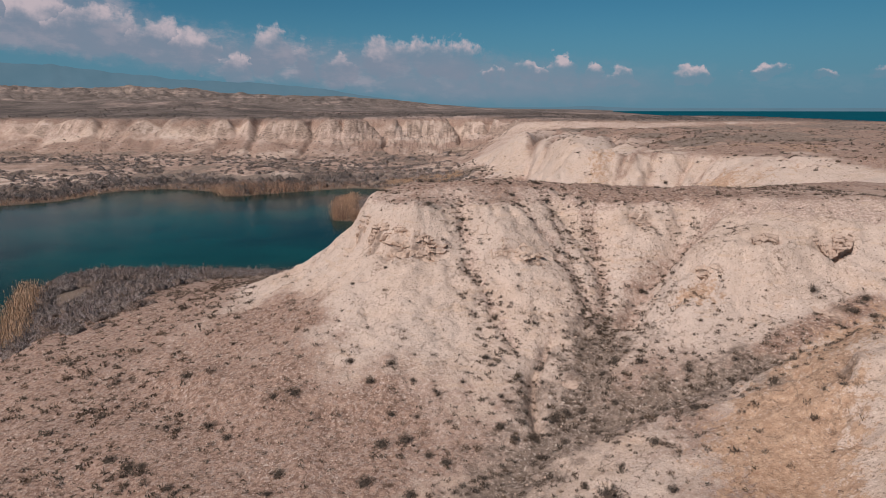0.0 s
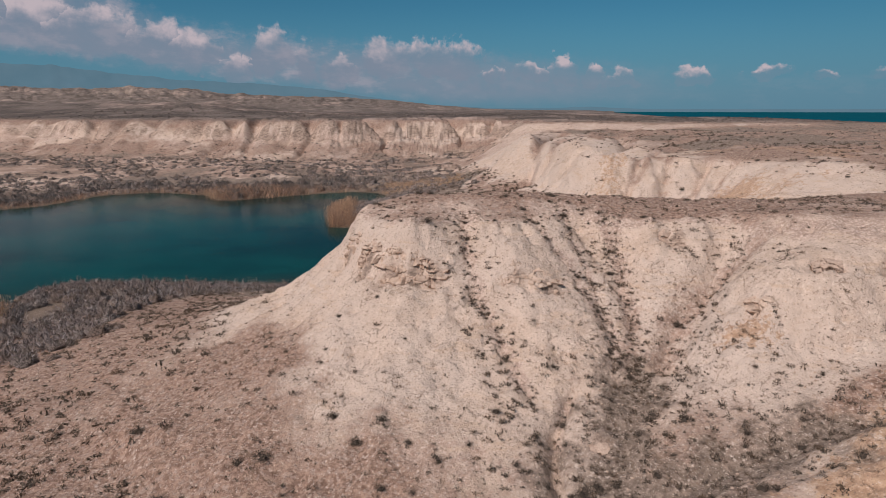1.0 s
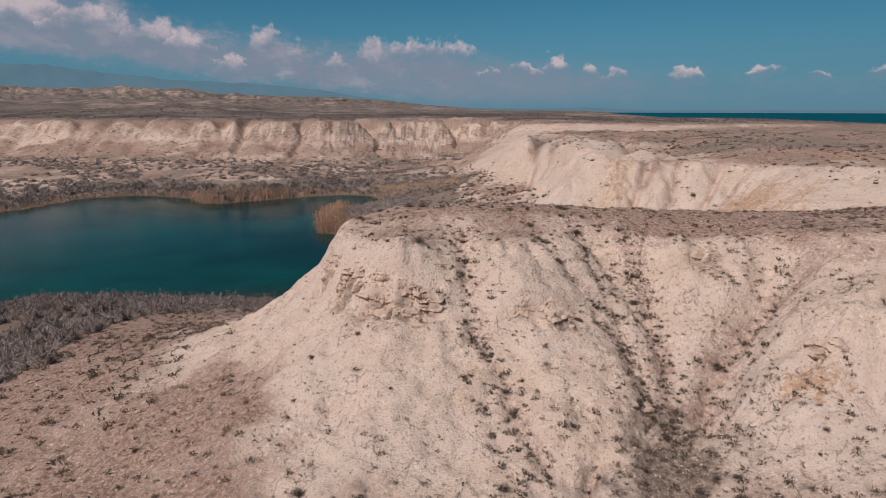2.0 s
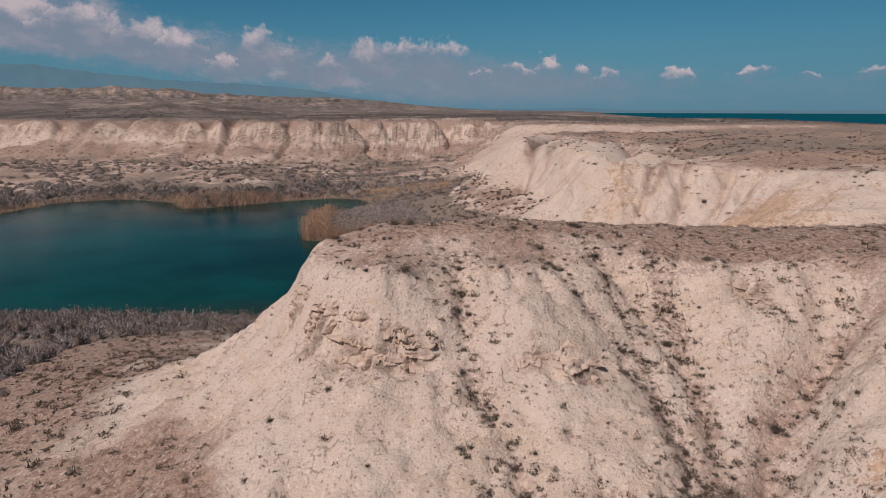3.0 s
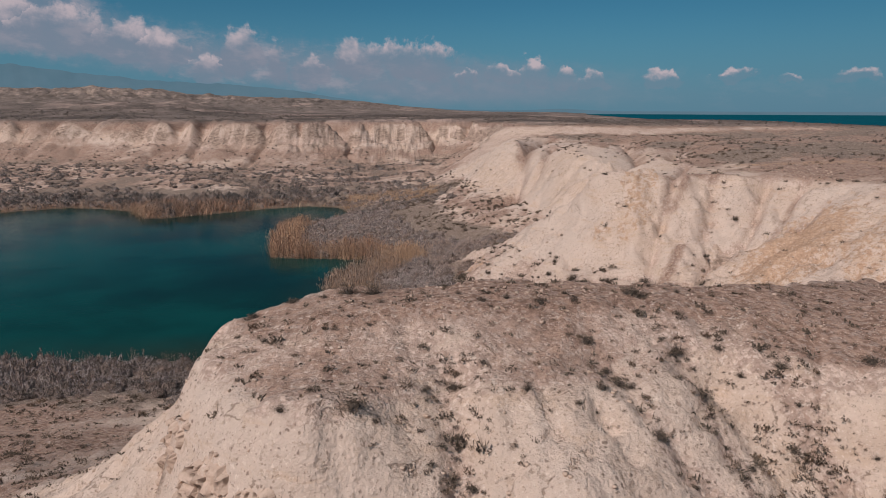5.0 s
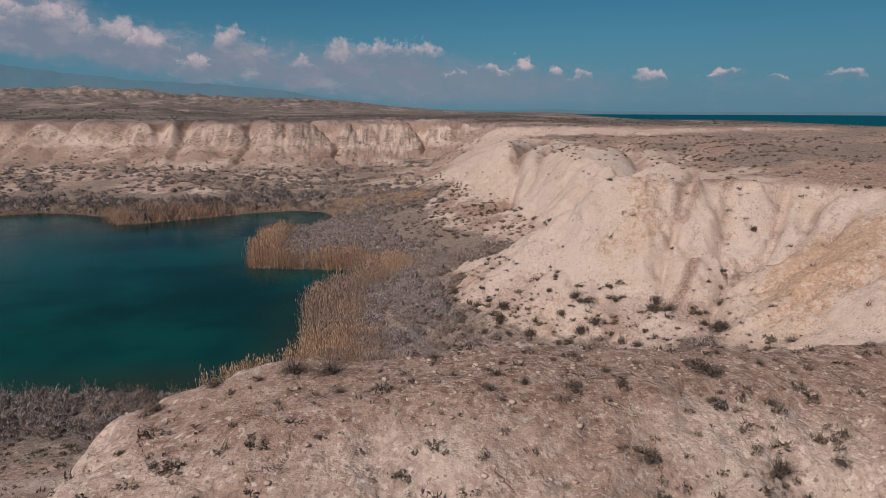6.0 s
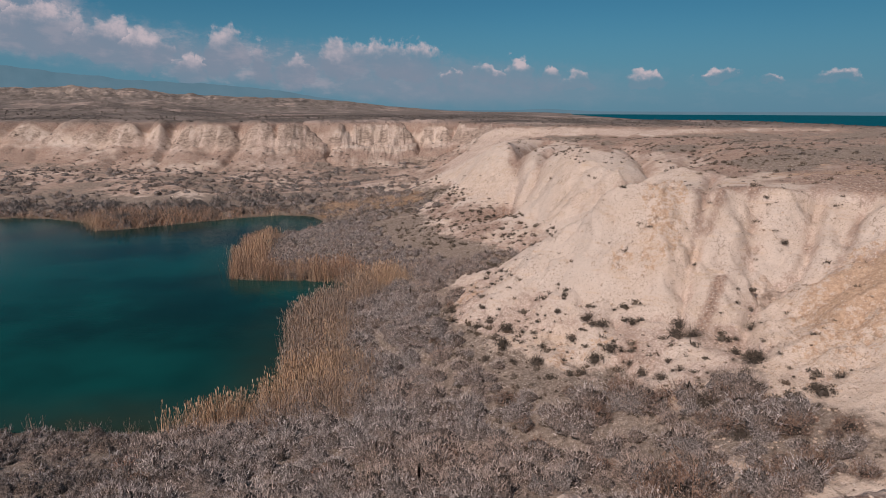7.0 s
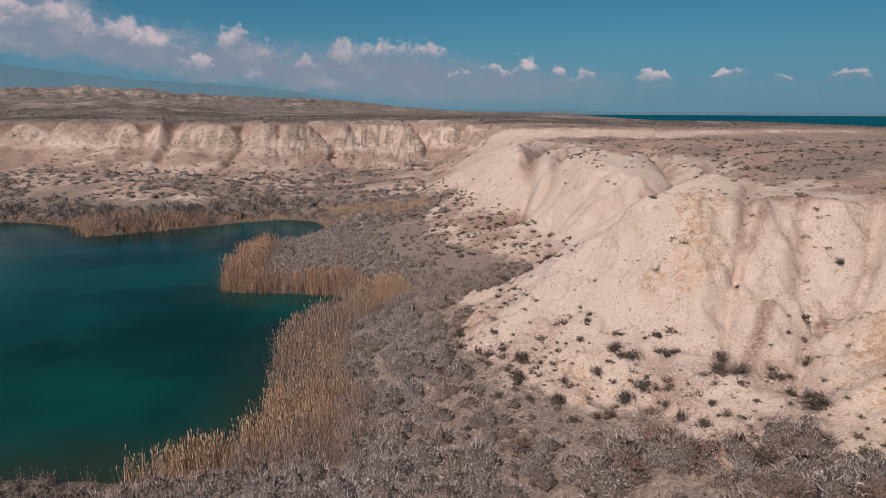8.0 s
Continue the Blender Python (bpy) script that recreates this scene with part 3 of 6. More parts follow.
# gullies cut into the slopes: line, half width, depth
CUTS = [
    ([(0.85, 38), (0.95, 36.5), (1.15, 34.6), (1.45, 33), (1.9, 31.6), (2.4, 30.3), (3.0, 28)], 0.34, 0.26),
    ([(3.7, 38.6), (4.7, 36.5), (5.5, 35.4), (6.0, 34.5), (6.6, 32.9), (6.9, 31.5), (6.6, 29)], 0.38, 0.28),
    ([(5.9, 39), (6.2, 36.8), (6.5, 35.2), (6.9, 33), (7.2, 31)], 0.30, 0.22),
    ([(8.0, 38.3), (8.2, 36.4), (8.3, 35), (8.0, 32), (7.2, 29.5)], 0.38, 0.26),
    ([(5.0, 28.6), (4.3, 27.3), (3.8, 26.3), (3.5, 24.6), (3.6, 23)], 0.26, 0.70),
    ([(14.2, 34.4), (12.5, 34.0), (10.9, 33.3), (9.6, 31.8), (8.6, 30)], 0.65, 0.60),
    ([(27, 152), (20, 138.7), (17.1, 129.3), (16.3, 123), (15.2, 120), (12.6, 116)], 1.3, 2.0),
    ([(22, 131), (20.3, 125.2), (18, 118.3), (16.2, 116.5)], 0.9, 1.1),
    ([(42, 121), (35.5, 113), (30.8, 106.5), (27.3, 101.4), (25.4, 100.2), (22.1, 97.2), (19.5, 95.5), (15, 93)], 1.9, 2.2),
    ([(34, 135), (30.2, 117), (27.4, 103)], 1.3, 1.6),
    ([(26.5, 88.7), (22.5, 81), (20.6, 77.5), (19.8, 76.2), (18.8, 74.6), (18, 73), (16.6, 70.6)], 0.42, 0.75),
    ([(22.4, 78.6), (21.0, 77.0), (19.6, 75.6)], 0.34, 0.55),
    ([(29.2, 78.4), (27.6, 76.2), (26.2, 74.2), (24.8, 73), (23.2, 72.6), (21.6, 71.6), (19.4, 68.6)], 0.5, 0.95),
    ([(30.2, 71.6), (28, 70.8), (26.4, 71.4), (25, 71.6)], 0.45, 0.65),
    ([(30.8, 76), (28.7, 73.9), (26.8, 72)], 0.36, 0.7),
    ([(24.6, 78.8), (23.6, 76.2), (22.2, 73.8)], 0.4, 0.45),
]
# rounded noses between them: x, y, half widths, height
BULGES = [
    (3.0, 34.6, 1.5, 1.3, 0.35), (-1.6, 35.0, 2.0, 1.0, 0.25), (10.2, 35.2, 1.4, 1.0, 0.3), (14.6, 29.9, 2.4, 1.0, 0.3),
    (16.6, 81.2, 2.8, 2.4, 0.9), (14.2, 77, 2.6, 2.4, 0.5), (23.5, 91, 3.4, 3.6, 0.8), (24.5, 116, 4.4, 6, 1.5), (19.5, 110, 3.0, 4.0, 1.0),
    (14.5, 138, 3.6, 8, 1.8), (25.6, 76.6, 1.4, 1.6, 0.6), (29.6, 73.6, 1.3, 1.4, 0.5), (21.8, 75.2, 1.0, 1.6, 0.35),
]


def sculpted(x, y, h):
    """Cuts the gullies and swells the noses."""
    wob = 0.5 * fbm(x * 0.45, y * 0.45, 3, 15)
    for pts, width, depth in CUTS:
        d, run = line_distance(x + wob * min(1.0, width), y + wob * 0.6 * min(1.0, width), pts)
        h = h - depth * np.exp(-(d / width) ** 1.15) * ramp(run, -0.1, 3 * width)
    for bx, by, rx, ry, up in BULGES:
        h = h + up * np.exp(-((x - bx) / rx) ** 2 - ((y - by) / ry) ** 2)
    return h


def hill_height(x, y):
    """Gullied badland hills that rise from the far plain."""
    r, az = np.hypot(x, y), np.degrees(np.arctan2(x, y))
    crest = np.interp(az, [p[0] for p in HILL_SKY], [p[1] for p in HILL_SKY])
    rise = 0.35 * ramp(r, 900, 1500) + 0.65 * ramp(r, 1400, 2150)
    cut = np.abs(fbm(x * 0.022, y * 0.008, 5, 5, 0.6))
    rough = 0.95 + 0.10 * fbm(az * 0.8, r * 0.002, 5, 8, 0.6) - 0.7 * cut * (1 - 0.85 * ramp(r, 1900, 2150))
    return 12.0 + crest * rise * (1 - ramp(r, 2250, 3000)) * rough


def ground_height(x, y):
    """Height of the ground, with rills that run down the slopes."""
    x, y = np.asarray(x, float), np.asarray(y, float)
    e = 0.35
    h = base_height(x, y)
    gx = (base_height(x + e, y) - base_height(x - e, y)) / (2 * e)
    gy = (base_height(x, y + e) - base_height(x, y - e)) / (2 * e)
    slope = np.hypot(gx, gy)
    ux, uy = gx / (slope + 0.05), gy / (slope + 0.05)
    # rills: noise smeared along the fall line
    rill, coarse = 0.0, 0.0
    for k in range(-5, 6):
        rill = rill + np.abs(vnoise((x + ux * k * 0.34) * 1.25, (y + uy * k * 0.34) * 1.25, 31)) / 11
        coarse = coarse + np.abs(vnoise((x + ux * k * 0.9) * 0.42, (y + uy * k * 0.9) * 0.42, 37)) / 11
    steep = ramp(slope, 0.12, 0.55)
    land = ramp(h, 0.1, 0.9)
    h = h + steep * ((rill - 0.42) * 0.42 + (coarse - 0.42) * (0.55 + 1.5 * ramp(y, 56, 66))) * ramp(-y, -150, -100)
    h = h + 0.9 * fbm(x * 0.11, y * 0.11, 3, 67) * steep * ramp(y, 58, 66) * ramp(-y, -160, -120)
    h = h + 1.0 * fbm(x * 0.075, y * 0.075, 3, 66) * ramp(h, 11.4, 12.6) * ramp(y, 82, 96) * ramp(-y, -175, -155) * ramp(x, 22, 30)
    # narrow washes cut into the gullies
    for key, width, depth in (("gully_mid", 0.5, 0.20), ("gully_east", 0.7, 0.45), ("gully_far_east", 0.7, 0.4)):
        d, _ = line_distance(x + 0.25 * vnoise(x * 0.7, y * 0.7, 14), y, [p[:2] for p in MESA_LINES[key]])
        h = h - depth * np.exp(-(d / width) ** 2)
    h = sculpted(x, y, h)
    # rounded buttresses of the far cliff, parted by notches that reach back into the plateau
    d, run = line_distance(x, y, FAR_CLIFF)
    near = d < 26
    back = ramp(bilinear(WIDE, GX, GY, 1, x, y), 9.0, 11.0) * 2 - 1
    bed = np.interp(d * back, [-16, -4, 3, 9, 16], [2.6, 5.6, 9.6, 12.4, 15.4])
    side, at, k = np.full(h.shape, 99.0), -6.0, 0
    while at < 330:
        lift = 2.6 * max(0.0, math.sin(k * 2.4)) + (3.0 if k % 4 == 2 else 0.0)
        side = np.minimum(side, lift + 1.25 * np.abs(run - at + 3.2 * vnoise(d * 0.12, 0 * d + k, 71)) * (1 + 0.5 * ramp(d, 0, 9)))
        at += 9.0 + 4.0 * math.sin(k * 1.7 + 0.4) + 2.6 * math.sin(k * 4.1)
        k += 1
    notch = bed + side
    soft = 0.5 * (h + notch - np.sqrt((h - notch) ** 2 + 2.0))
    h = np.where(near, h + (soft - h) * (1 - ramp(d, 17, 25)), h)
    h = h + (1.6 * fbm(x * 0.16, y * 0.16, 3, 9) - 1.5 * np.abs(fbm(x * 0.42, y * 0.42, 3, 10))) * np.exp(-(d / 11) ** 2)
    step = h + 0.5 * fbm(x * 0.07, y * 0.07, 3, 73)
    frac = (step / 1.7) % 1.0
    h = h + 0.55 * np.exp(-(d / 10) ** 2) * (ramp(frac, 0.35, 0.65) - frac) * ramp(fbm(x * 0.09, y * 0.09, 3, 74), -0.15, 0.2)
    h = h - 0.75 * steep * ramp(y, 58, 66) * ramp(-y, -165, -150) * (np.abs(fbm(x * 0.5, y * 0.5 + h * 0.25, 4, 83)) - 0.22)
    crumb = np.abs(fbm(x * 1.3, y * 1.3, 3, 2)) - 0.25
    grit = np.abs(fbm(x * 3.6, y * 3.6, 2, 4)) - 0.25
    h = h + land * (0.16 * fbm(x * 0.5, y * 0.5, 3, 1) - (0.07 + 0.30 * steep) * crumb - (0.05 + 0.13 * steep) * grit)
    h = crags(x, y, h, gx, gy)
    pool = inside(x, y, LAKE)
    d, _ = line_distance(x, y, LAKE + LAKE[:1])
    h = np.where(pool, -0.06 - 0.16 * np.minimum(d, 14), np.maximum(h, 0.03 + 0.05 * np.minimum(d, 2)))
    k = ramp(np.maximum(np.maximum(-x - 150, x - 112), np.maximum(y - 262, -y - 2)), 0, 26)
    return h * (1 - k) + far_height(x, y) * k, slope


def spaced(parts):
    """Grid lines: (from, to, step at the start, step at the end) stretches laid end to end."""
    out = []
    for a, b, s0, s1 in parts:
        p = a
        while p < b - 0.3 * s1:
            out.append(p)
            p += s0 + (s1 - s0) * (p - a) / (b - a)
    return np.array(out + [parts[-1][1]])


def mesh_from_grid(name, X, Y, Z, mat, layers):
    ny, nx = X.shape
    me = bpy.data.meshes.new(name)
    n = nx * ny
    me.vertices.add(n)
    me.vertices.foreach_set("co", np.stack([X, Y, Z], -1).astype(np.float32).ravel())
    i = (np.arange(ny - 1)[:, None] * nx + np.arange(nx - 1)[None]).ravel()
    quads = np.stack([i, i + 1, i + 1 + nx, i + nx], 1).astype(np.int32)
    me.loops.add(quads.size)
    me.loops.foreach_set("vertex_index", quads.ravel())
    me.polygons.add(len(quads))
    me.polygons.foreach_set("loop_start", np.arange(0, quads.size, 4, dtype=np.int32))
    me.polygons.foreach_set("use_smooth", np.ones(len(quads), bool))
    for k, v in layers.items():
        me.attributes.new(k, "FLOAT", "POINT").data.foreach_set("value", np.asarray(v, np.float32).ravel())
    me.update()
    me.validate()
    me.materials.append(mat)
    return new(name, me)


XS = spaced([(-4600, -180, 330, 12), (-180, -60, 2.4, 0.8), (-60, -26, 0.8, 0.26), (-26, -7, 0.24, 0.14), (-7, 15, 0.155, 0.155), (15, 28, 0.17, 0.28), (28, 60, 0.28, 1.0), (60, 180, 1.0, 3), (180, 4600, 12, 330)])
YS = spaced([(-4600, -40, 330, 12), (-40, 14, 3, 0.5), (14, 28, 0.18, 0.16), (28, 42.5, 0.14, 0.14), (42.5, 58, 0.6, 0.5), (58, 84, 0.25, 0.26), (84, 135, 0.32, 0.7), (135, 240, 0.8, 1.2), (240, 520, 1.5, 8), (520, 4750, 9, 170)])
GXX, GYY = np.meshgrid(XS, YS)
GZZ, GSLOPE = ground_height(GXX, GYY)


def near_lines(x, y, lines, width):
    d = np.full(np.shape(x), 1e9)
    for l in lines:
        d = np.minimum(d, line_distance(x, y, [p[:2] for p in l])[0])
    return np.exp(-(d / width) ** 2)


def ground_masks(x, y, z, slope):
    flat = 1 - ramp(slope, 0.10, 0.60)
    high = ramp(z + 1.3 * ramp(y, 60, 72) * fbm(x * 0.16, y * 0.16, 3, 58), 11.2, 12.2 + 0.7 * ramp(y, 60, 72))
    patch = fbm(x * 0.12, y * 0.12, 4, 51)
    blotch = fbm(x * 0.35, y * 0.35, 4, 52)
    r = np.hypot(x, y)
    crust = flat * high * (0.80 + 0.40 * ramp(y, 60, 80) + 0.5 * patch + 0.3 * blotch * (1 - ramp(y, 60, 80)))
    crust = np.maximum(crust, ramp(z, 13.9, 14.5) * (0.9 + 0.6 * fbm(x * 0.006, y * 0.03, 4, 57)) * flat)
    south = ramp(-y, -58, -50)
    west = 0.50 + 0.34 * ramp(-x, 1, 18) + 0.10 * ramp(x, 5, 8)
    crust = np.maximum(crust, south * (1 - ramp(slope + 0.35 * blotch, 0.05, 0.85)) * west * (1.15 + 1.0 * patch + 0.7 * blotch) * ramp(-z + 2.0 * patch, -10.0, -5.5))
    crust = np.maximum(crust, 0.40 * ramp(y, 58, 64) * ramp(-y, -150, -130) * ramp(slope, 0.1, 0.3) * ramp(fbm(x * 0.5, y * 0.5, 4, 59), 0.0, 0.4))
    # brown stony apron between the bluff and the lake
    west_of = np.interp(y, [20, 26, 30.6, 34.3, 38, 52, 60], [1, -2.5, -4.6, -6.6, -9.6, -13, -13]) - x
    crust = np.maximum(crust, ramp(west_of + 2.6 * blotch + 2.0 * patch, -2.5, 3.5) * ramp(-y, -61, -57) * (1.12 + 0.4 * patch + 0.4 * blotch) * (0.80 + 0.20 * ramp(y, 24, 30)))
    swell = sum(up * np.exp(-((x - bx) / (1.1 * rx)) ** 2 - ((y - by) / (1.1 * ry)) ** 2) for bx, by, rx, ry, up in BULGES if by > 60)
    crust = crust * (1 - np.minimum(1, 1.6 * swell) * ramp(-z - 1.0 * blotch, -13.0, -12.2))
    crust = np.maximum(crust, ramp(x, 11, 15) * ramp(-y, -50, -46) * ramp(z, 11.5, 12.1) * (0.42 + 0.5 * patch + 0.4 * blotch) * ramp(y, 31, 34))
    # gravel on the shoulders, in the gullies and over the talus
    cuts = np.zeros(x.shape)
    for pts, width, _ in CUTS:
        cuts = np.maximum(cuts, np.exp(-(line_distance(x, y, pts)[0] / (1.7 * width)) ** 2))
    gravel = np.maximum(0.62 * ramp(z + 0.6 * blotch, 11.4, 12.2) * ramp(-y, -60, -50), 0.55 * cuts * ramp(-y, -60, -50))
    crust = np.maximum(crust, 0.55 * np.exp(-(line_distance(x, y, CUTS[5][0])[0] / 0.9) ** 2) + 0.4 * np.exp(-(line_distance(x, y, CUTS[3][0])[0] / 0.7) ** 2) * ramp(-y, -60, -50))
    gravel = np.maximum(gravel, (0.42 + 0.5 * patch + 0.25 * blotch) * ramp(-z, -7.6, -6.0) * ramp(-y, -60, -50))
    talus = ramp(-z, -6.4, -4.2) * ramp(y, 62, 68) * ramp(-y, -165, -150)
    gravel = np.maximum(gravel, ramp(y, 150, 165) * ramp(-r, -330, -280) * (0.50 + 0.8 * fbm(x * 0.12, y * 0.12 + z * 0.5, 4, 95)))
    gravel = np.maximum(gravel, talus * (0.62 + 0.6 * blotch))
    gravel = np.maximum(gravel, 0.5 * cuts * ramp(y, 60, 66) + 0.40 * ramp(z, 11.2, 12.2) * ramp(y, 60, 70))
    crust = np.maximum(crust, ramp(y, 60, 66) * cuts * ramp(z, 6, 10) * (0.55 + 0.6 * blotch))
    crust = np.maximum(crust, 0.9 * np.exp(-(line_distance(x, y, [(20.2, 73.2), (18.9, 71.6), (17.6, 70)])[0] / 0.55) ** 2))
    crust = np.maximum(crust, talus * (0.25 + 0.8 * blotch + 0.3 * patch) + ramp(-y, -160, -140) * ramp(y, 98, 104) * ramp(-z, -6.5, -4.5) * 0.35)
    d, _ = line_distance(x, y, [(18.5, 25.5), (14, 23.4), (11.6, 20.5), (10, 17)])
    crust = np.maximum(crust, 1.0 * np.exp(-(line_distance(x, y, [(11.2, 24.2), (14.5, 25.8), (18, 27)])[0] / 0.8) ** 2))
    rust = south * (0.66 * np.exp(-(d / 2.3) ** 2) + 0.62 * np.exp(-(((x - 11.5) / 1.6) ** 2 + ((y - 29.0) / 1.2) ** 2)) + 0.28 * np.exp(-(((x - 9) / 4) ** 2 + ((y - 20) / 3) ** 2)))
    rust = rust + 0.62 * np.exp(-(((x - 27.5) / 5) ** 2 + ((y - 69.5) / 3.4) ** 2)) + 0.45 * np.exp(-(((x - 24) / 5) ** 2 + ((y - 66) / 4) ** 2)) + 0.32 * np.exp(-(((x - 17) / 5) ** 2 + ((y - 62) / 4) ** 2)) + 0.30 * np.exp(-(((x - 11) / 2) ** 2 + ((y - 83) / 4) ** 2))
    rust = np.maximum(rust, 0.50 * ramp(y, 57, 62) * ramp(-y, -110, -90) * ramp(fbm(x * 0.16, y * 0.16, 4, 60), 0.05, 0.35))
    # waterline strip: damp soil plus the shadow painted under the reeds
    wet_shade = np.exp(-np.maximum(z - 0.1, 0) / 0.18) * ramp(-z, -2, 0.5)
    floor = np.maximum(ramp(-z, -4.0, -2.4), ramp(-z, -5.6, -4.4) * ramp(y, 128, 140)) * ramp(y, 54, 60)
    floor = np.maximum(floor, (0.66 + 0.5 * blotch) * ramp(-z, -6.0, -4.2) * ramp(y, 54, 57) * ramp(-y, -72, -62))
    lines = [MESA_LINES["gully_west"], MESA_LINES["gully_mid"], MESA_LINES["gully_east"], MESA_LINES["gully_far_east"]]
    drain = near_lines(x, y, lines, 0.6) * 0.16 + near_lines(x, y, [MESA_LINES["gully_mid"][5:], MESA_LINES["gully_far_east"][3:]], 3.4) * 0.62
    bank = ramp(-z, -3.4, -2.0) * (1 - ramp(y, 54, 60))
    shore, _ = line_distance(x, y, LAKE + LAKE[:1])
    scrub = np.maximum(np.maximum(floor * (1.0 - 0.55 * ramp(y, 138, 152) * ramp(shore, 9, 22) + 0.5 * patch + 0.3 * blotch), drain), bank * (0.4 + 0.6 * patch))
    scrub = np.maximum(scrub, (0.64 + 0.6 * patch + 0.3 * blotch) * ramp(z, 11.8, 12.6) * flat * ramp(y, 72, 96) * ramp(x, 20, 30))
    rock = ramp(z, 8.6, 9.6) * ramp(-z, -13.2, -12.0) * ramp(slope, 0.35, 0.8) * ramp(y, 150, 170) * ramp(fbm(x * 0.24, y * 0.24, 3, 91), 0.05, 0.35)
    rock = np.maximum(rock, (0.47 + 0.66 * fbm(x * 0.10, y * 0.10 + z * 0.9, 4, 92)) * ramp(y, 150, 172) * ramp(slope, 0.25, 0.5))
    band = np.exp(-((z - 10.6 - 2.2 * fbm(x * 0.03, y * 0.03, 3, 93)) / 0.55) ** 2) * ramp(fbm(x * 0.06, y * 0.06, 3, 94), -0.05, 0.2)
    rock = np.maximum(rock, 0.85 * band * ramp(y, 150, 172) * ramp(slope, 0.2, 0.4) * ramp(-y, -260, -245))
    crust = np.maximum(crust, (0.36 + 0.14 * ramp(-x, 40, 90) + 0.6 * fbm(x * 0.08, y * 0.08 + z * 0.3, 4, 96)) * ramp(y, 165, 190) * ramp(-y, -262, -240))
    crust = np.maximum(crust, (0.74 + 0.5 * patch + 0.4 * blotch) * ramp(-z + 2.0 * patch, -9.5, -6.0) * ramp(y, 150, 165) * ramp(-y, -250, -235))
    for lx, ly, half, depth in LEDGES:
        rock = np.maximum(rock, 0.75 * np.exp(-(((x - lx) / (half * 1.1)) ** 2 + ((y - ly) / 0.6) ** 2)))
    return dict(gravel=gravel, crust=crust, rust=rust, wet_shade=wet_shade, scrub=scrub, rock=rock, far=np.maximum(ramp(r, 300, 520), ramp(z, 13.7, 14.4) * ramp(r, 185, 215)))


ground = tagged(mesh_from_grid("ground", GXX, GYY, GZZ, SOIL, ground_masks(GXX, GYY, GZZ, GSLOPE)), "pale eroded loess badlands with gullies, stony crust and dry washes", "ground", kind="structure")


def build_hills():
    az, rr = np.radians(np.linspace(-78, 14, 620)), np.r_[np.linspace(850, 2250, 64), np.linspace(2330, 3000, 6)]
    A, R = np.meshgrid(az, rr)
    X, Y = R * np.sin(A), R * np.cos(A)
    one, none = np.ones(X.shape), np.zeros(X.shape)
    return mesh_from_grid("badland_hills", X, Y, hill_height(X, Y), SOIL, dict(gravel=none, crust=none, rust=none, wet_shade=none, scrub=none, rock=none, far=0.93 - 0.40 * np.exp(-((np.degrees(A) + 24) / 4.5) ** 2) * ramp(R, 1500, 1900) * ramp(fbm(X * 0.012, Y * 0.006, 4, 3), -0.2, 0.2)))


tagged(build_hills(), "distant gullied grey-brown hills with pale bare patches", "hills", kind="structure")


def sheet(name, x0, y0, x1, y1, z, mat, n=24):
    X, Y = np.meshgrid(np.linspace(x0, x1, n), np.linspace(y0, y1, n))
    return mesh_from_grid(name, X, Y, np.full(X.shape, z), mat, {})


def build_lake():
    X, Y = np.meshgrid(np.linspace(-125, 0, 126), np.linspace(20, 152, 133))
    d, _ = line_distance(X, Y, LAKE + LAKE[:1])
    shelf = (1 - ramp(d, 0.5, 6.5)) * (0.35 + 0.65 * np.exp(-(((X + 11) / 9) ** 2 + ((Y - 71) / 8) ** 2)))
    return mesh_from_grid("lake", X, Y, np.zeros(X.shape), LAKE_WATER, {"shelf": shelf})


tagged(build_lake(), "still teal-green salt lake below the pale bluffs", "lake", kind="structure")
tagged(sheet("sea", 100, -700, 4850, 4850, SEA_LEVEL, SEA_WATER), "deep blue sea along the horizon", "sea", kind="structure")

# the blue range behind the hills: bearing, height of the skyline in metres
RANGE = [(-80, 150), (-60, 230), (-45, 290), (-38, 255), (-33.5, 270), (-30, 262), (-27, 236), (-23, 205), (-19, 186), (-15, 168), (-12, 152), (-8.9, 122), (-6, 86), (-3, 50), (-1, 30), (4, 14), (9, 12), (12, 22), (14, 14), (16.5, 6), (22, 6), (75, 6)]


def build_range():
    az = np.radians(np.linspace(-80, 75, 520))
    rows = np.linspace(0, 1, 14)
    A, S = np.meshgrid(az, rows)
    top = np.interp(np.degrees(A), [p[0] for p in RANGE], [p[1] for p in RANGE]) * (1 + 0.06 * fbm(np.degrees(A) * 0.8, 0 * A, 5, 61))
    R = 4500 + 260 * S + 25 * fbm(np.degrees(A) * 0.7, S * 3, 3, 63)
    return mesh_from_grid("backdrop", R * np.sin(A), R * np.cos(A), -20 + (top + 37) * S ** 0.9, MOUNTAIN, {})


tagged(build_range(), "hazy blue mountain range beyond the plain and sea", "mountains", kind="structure")


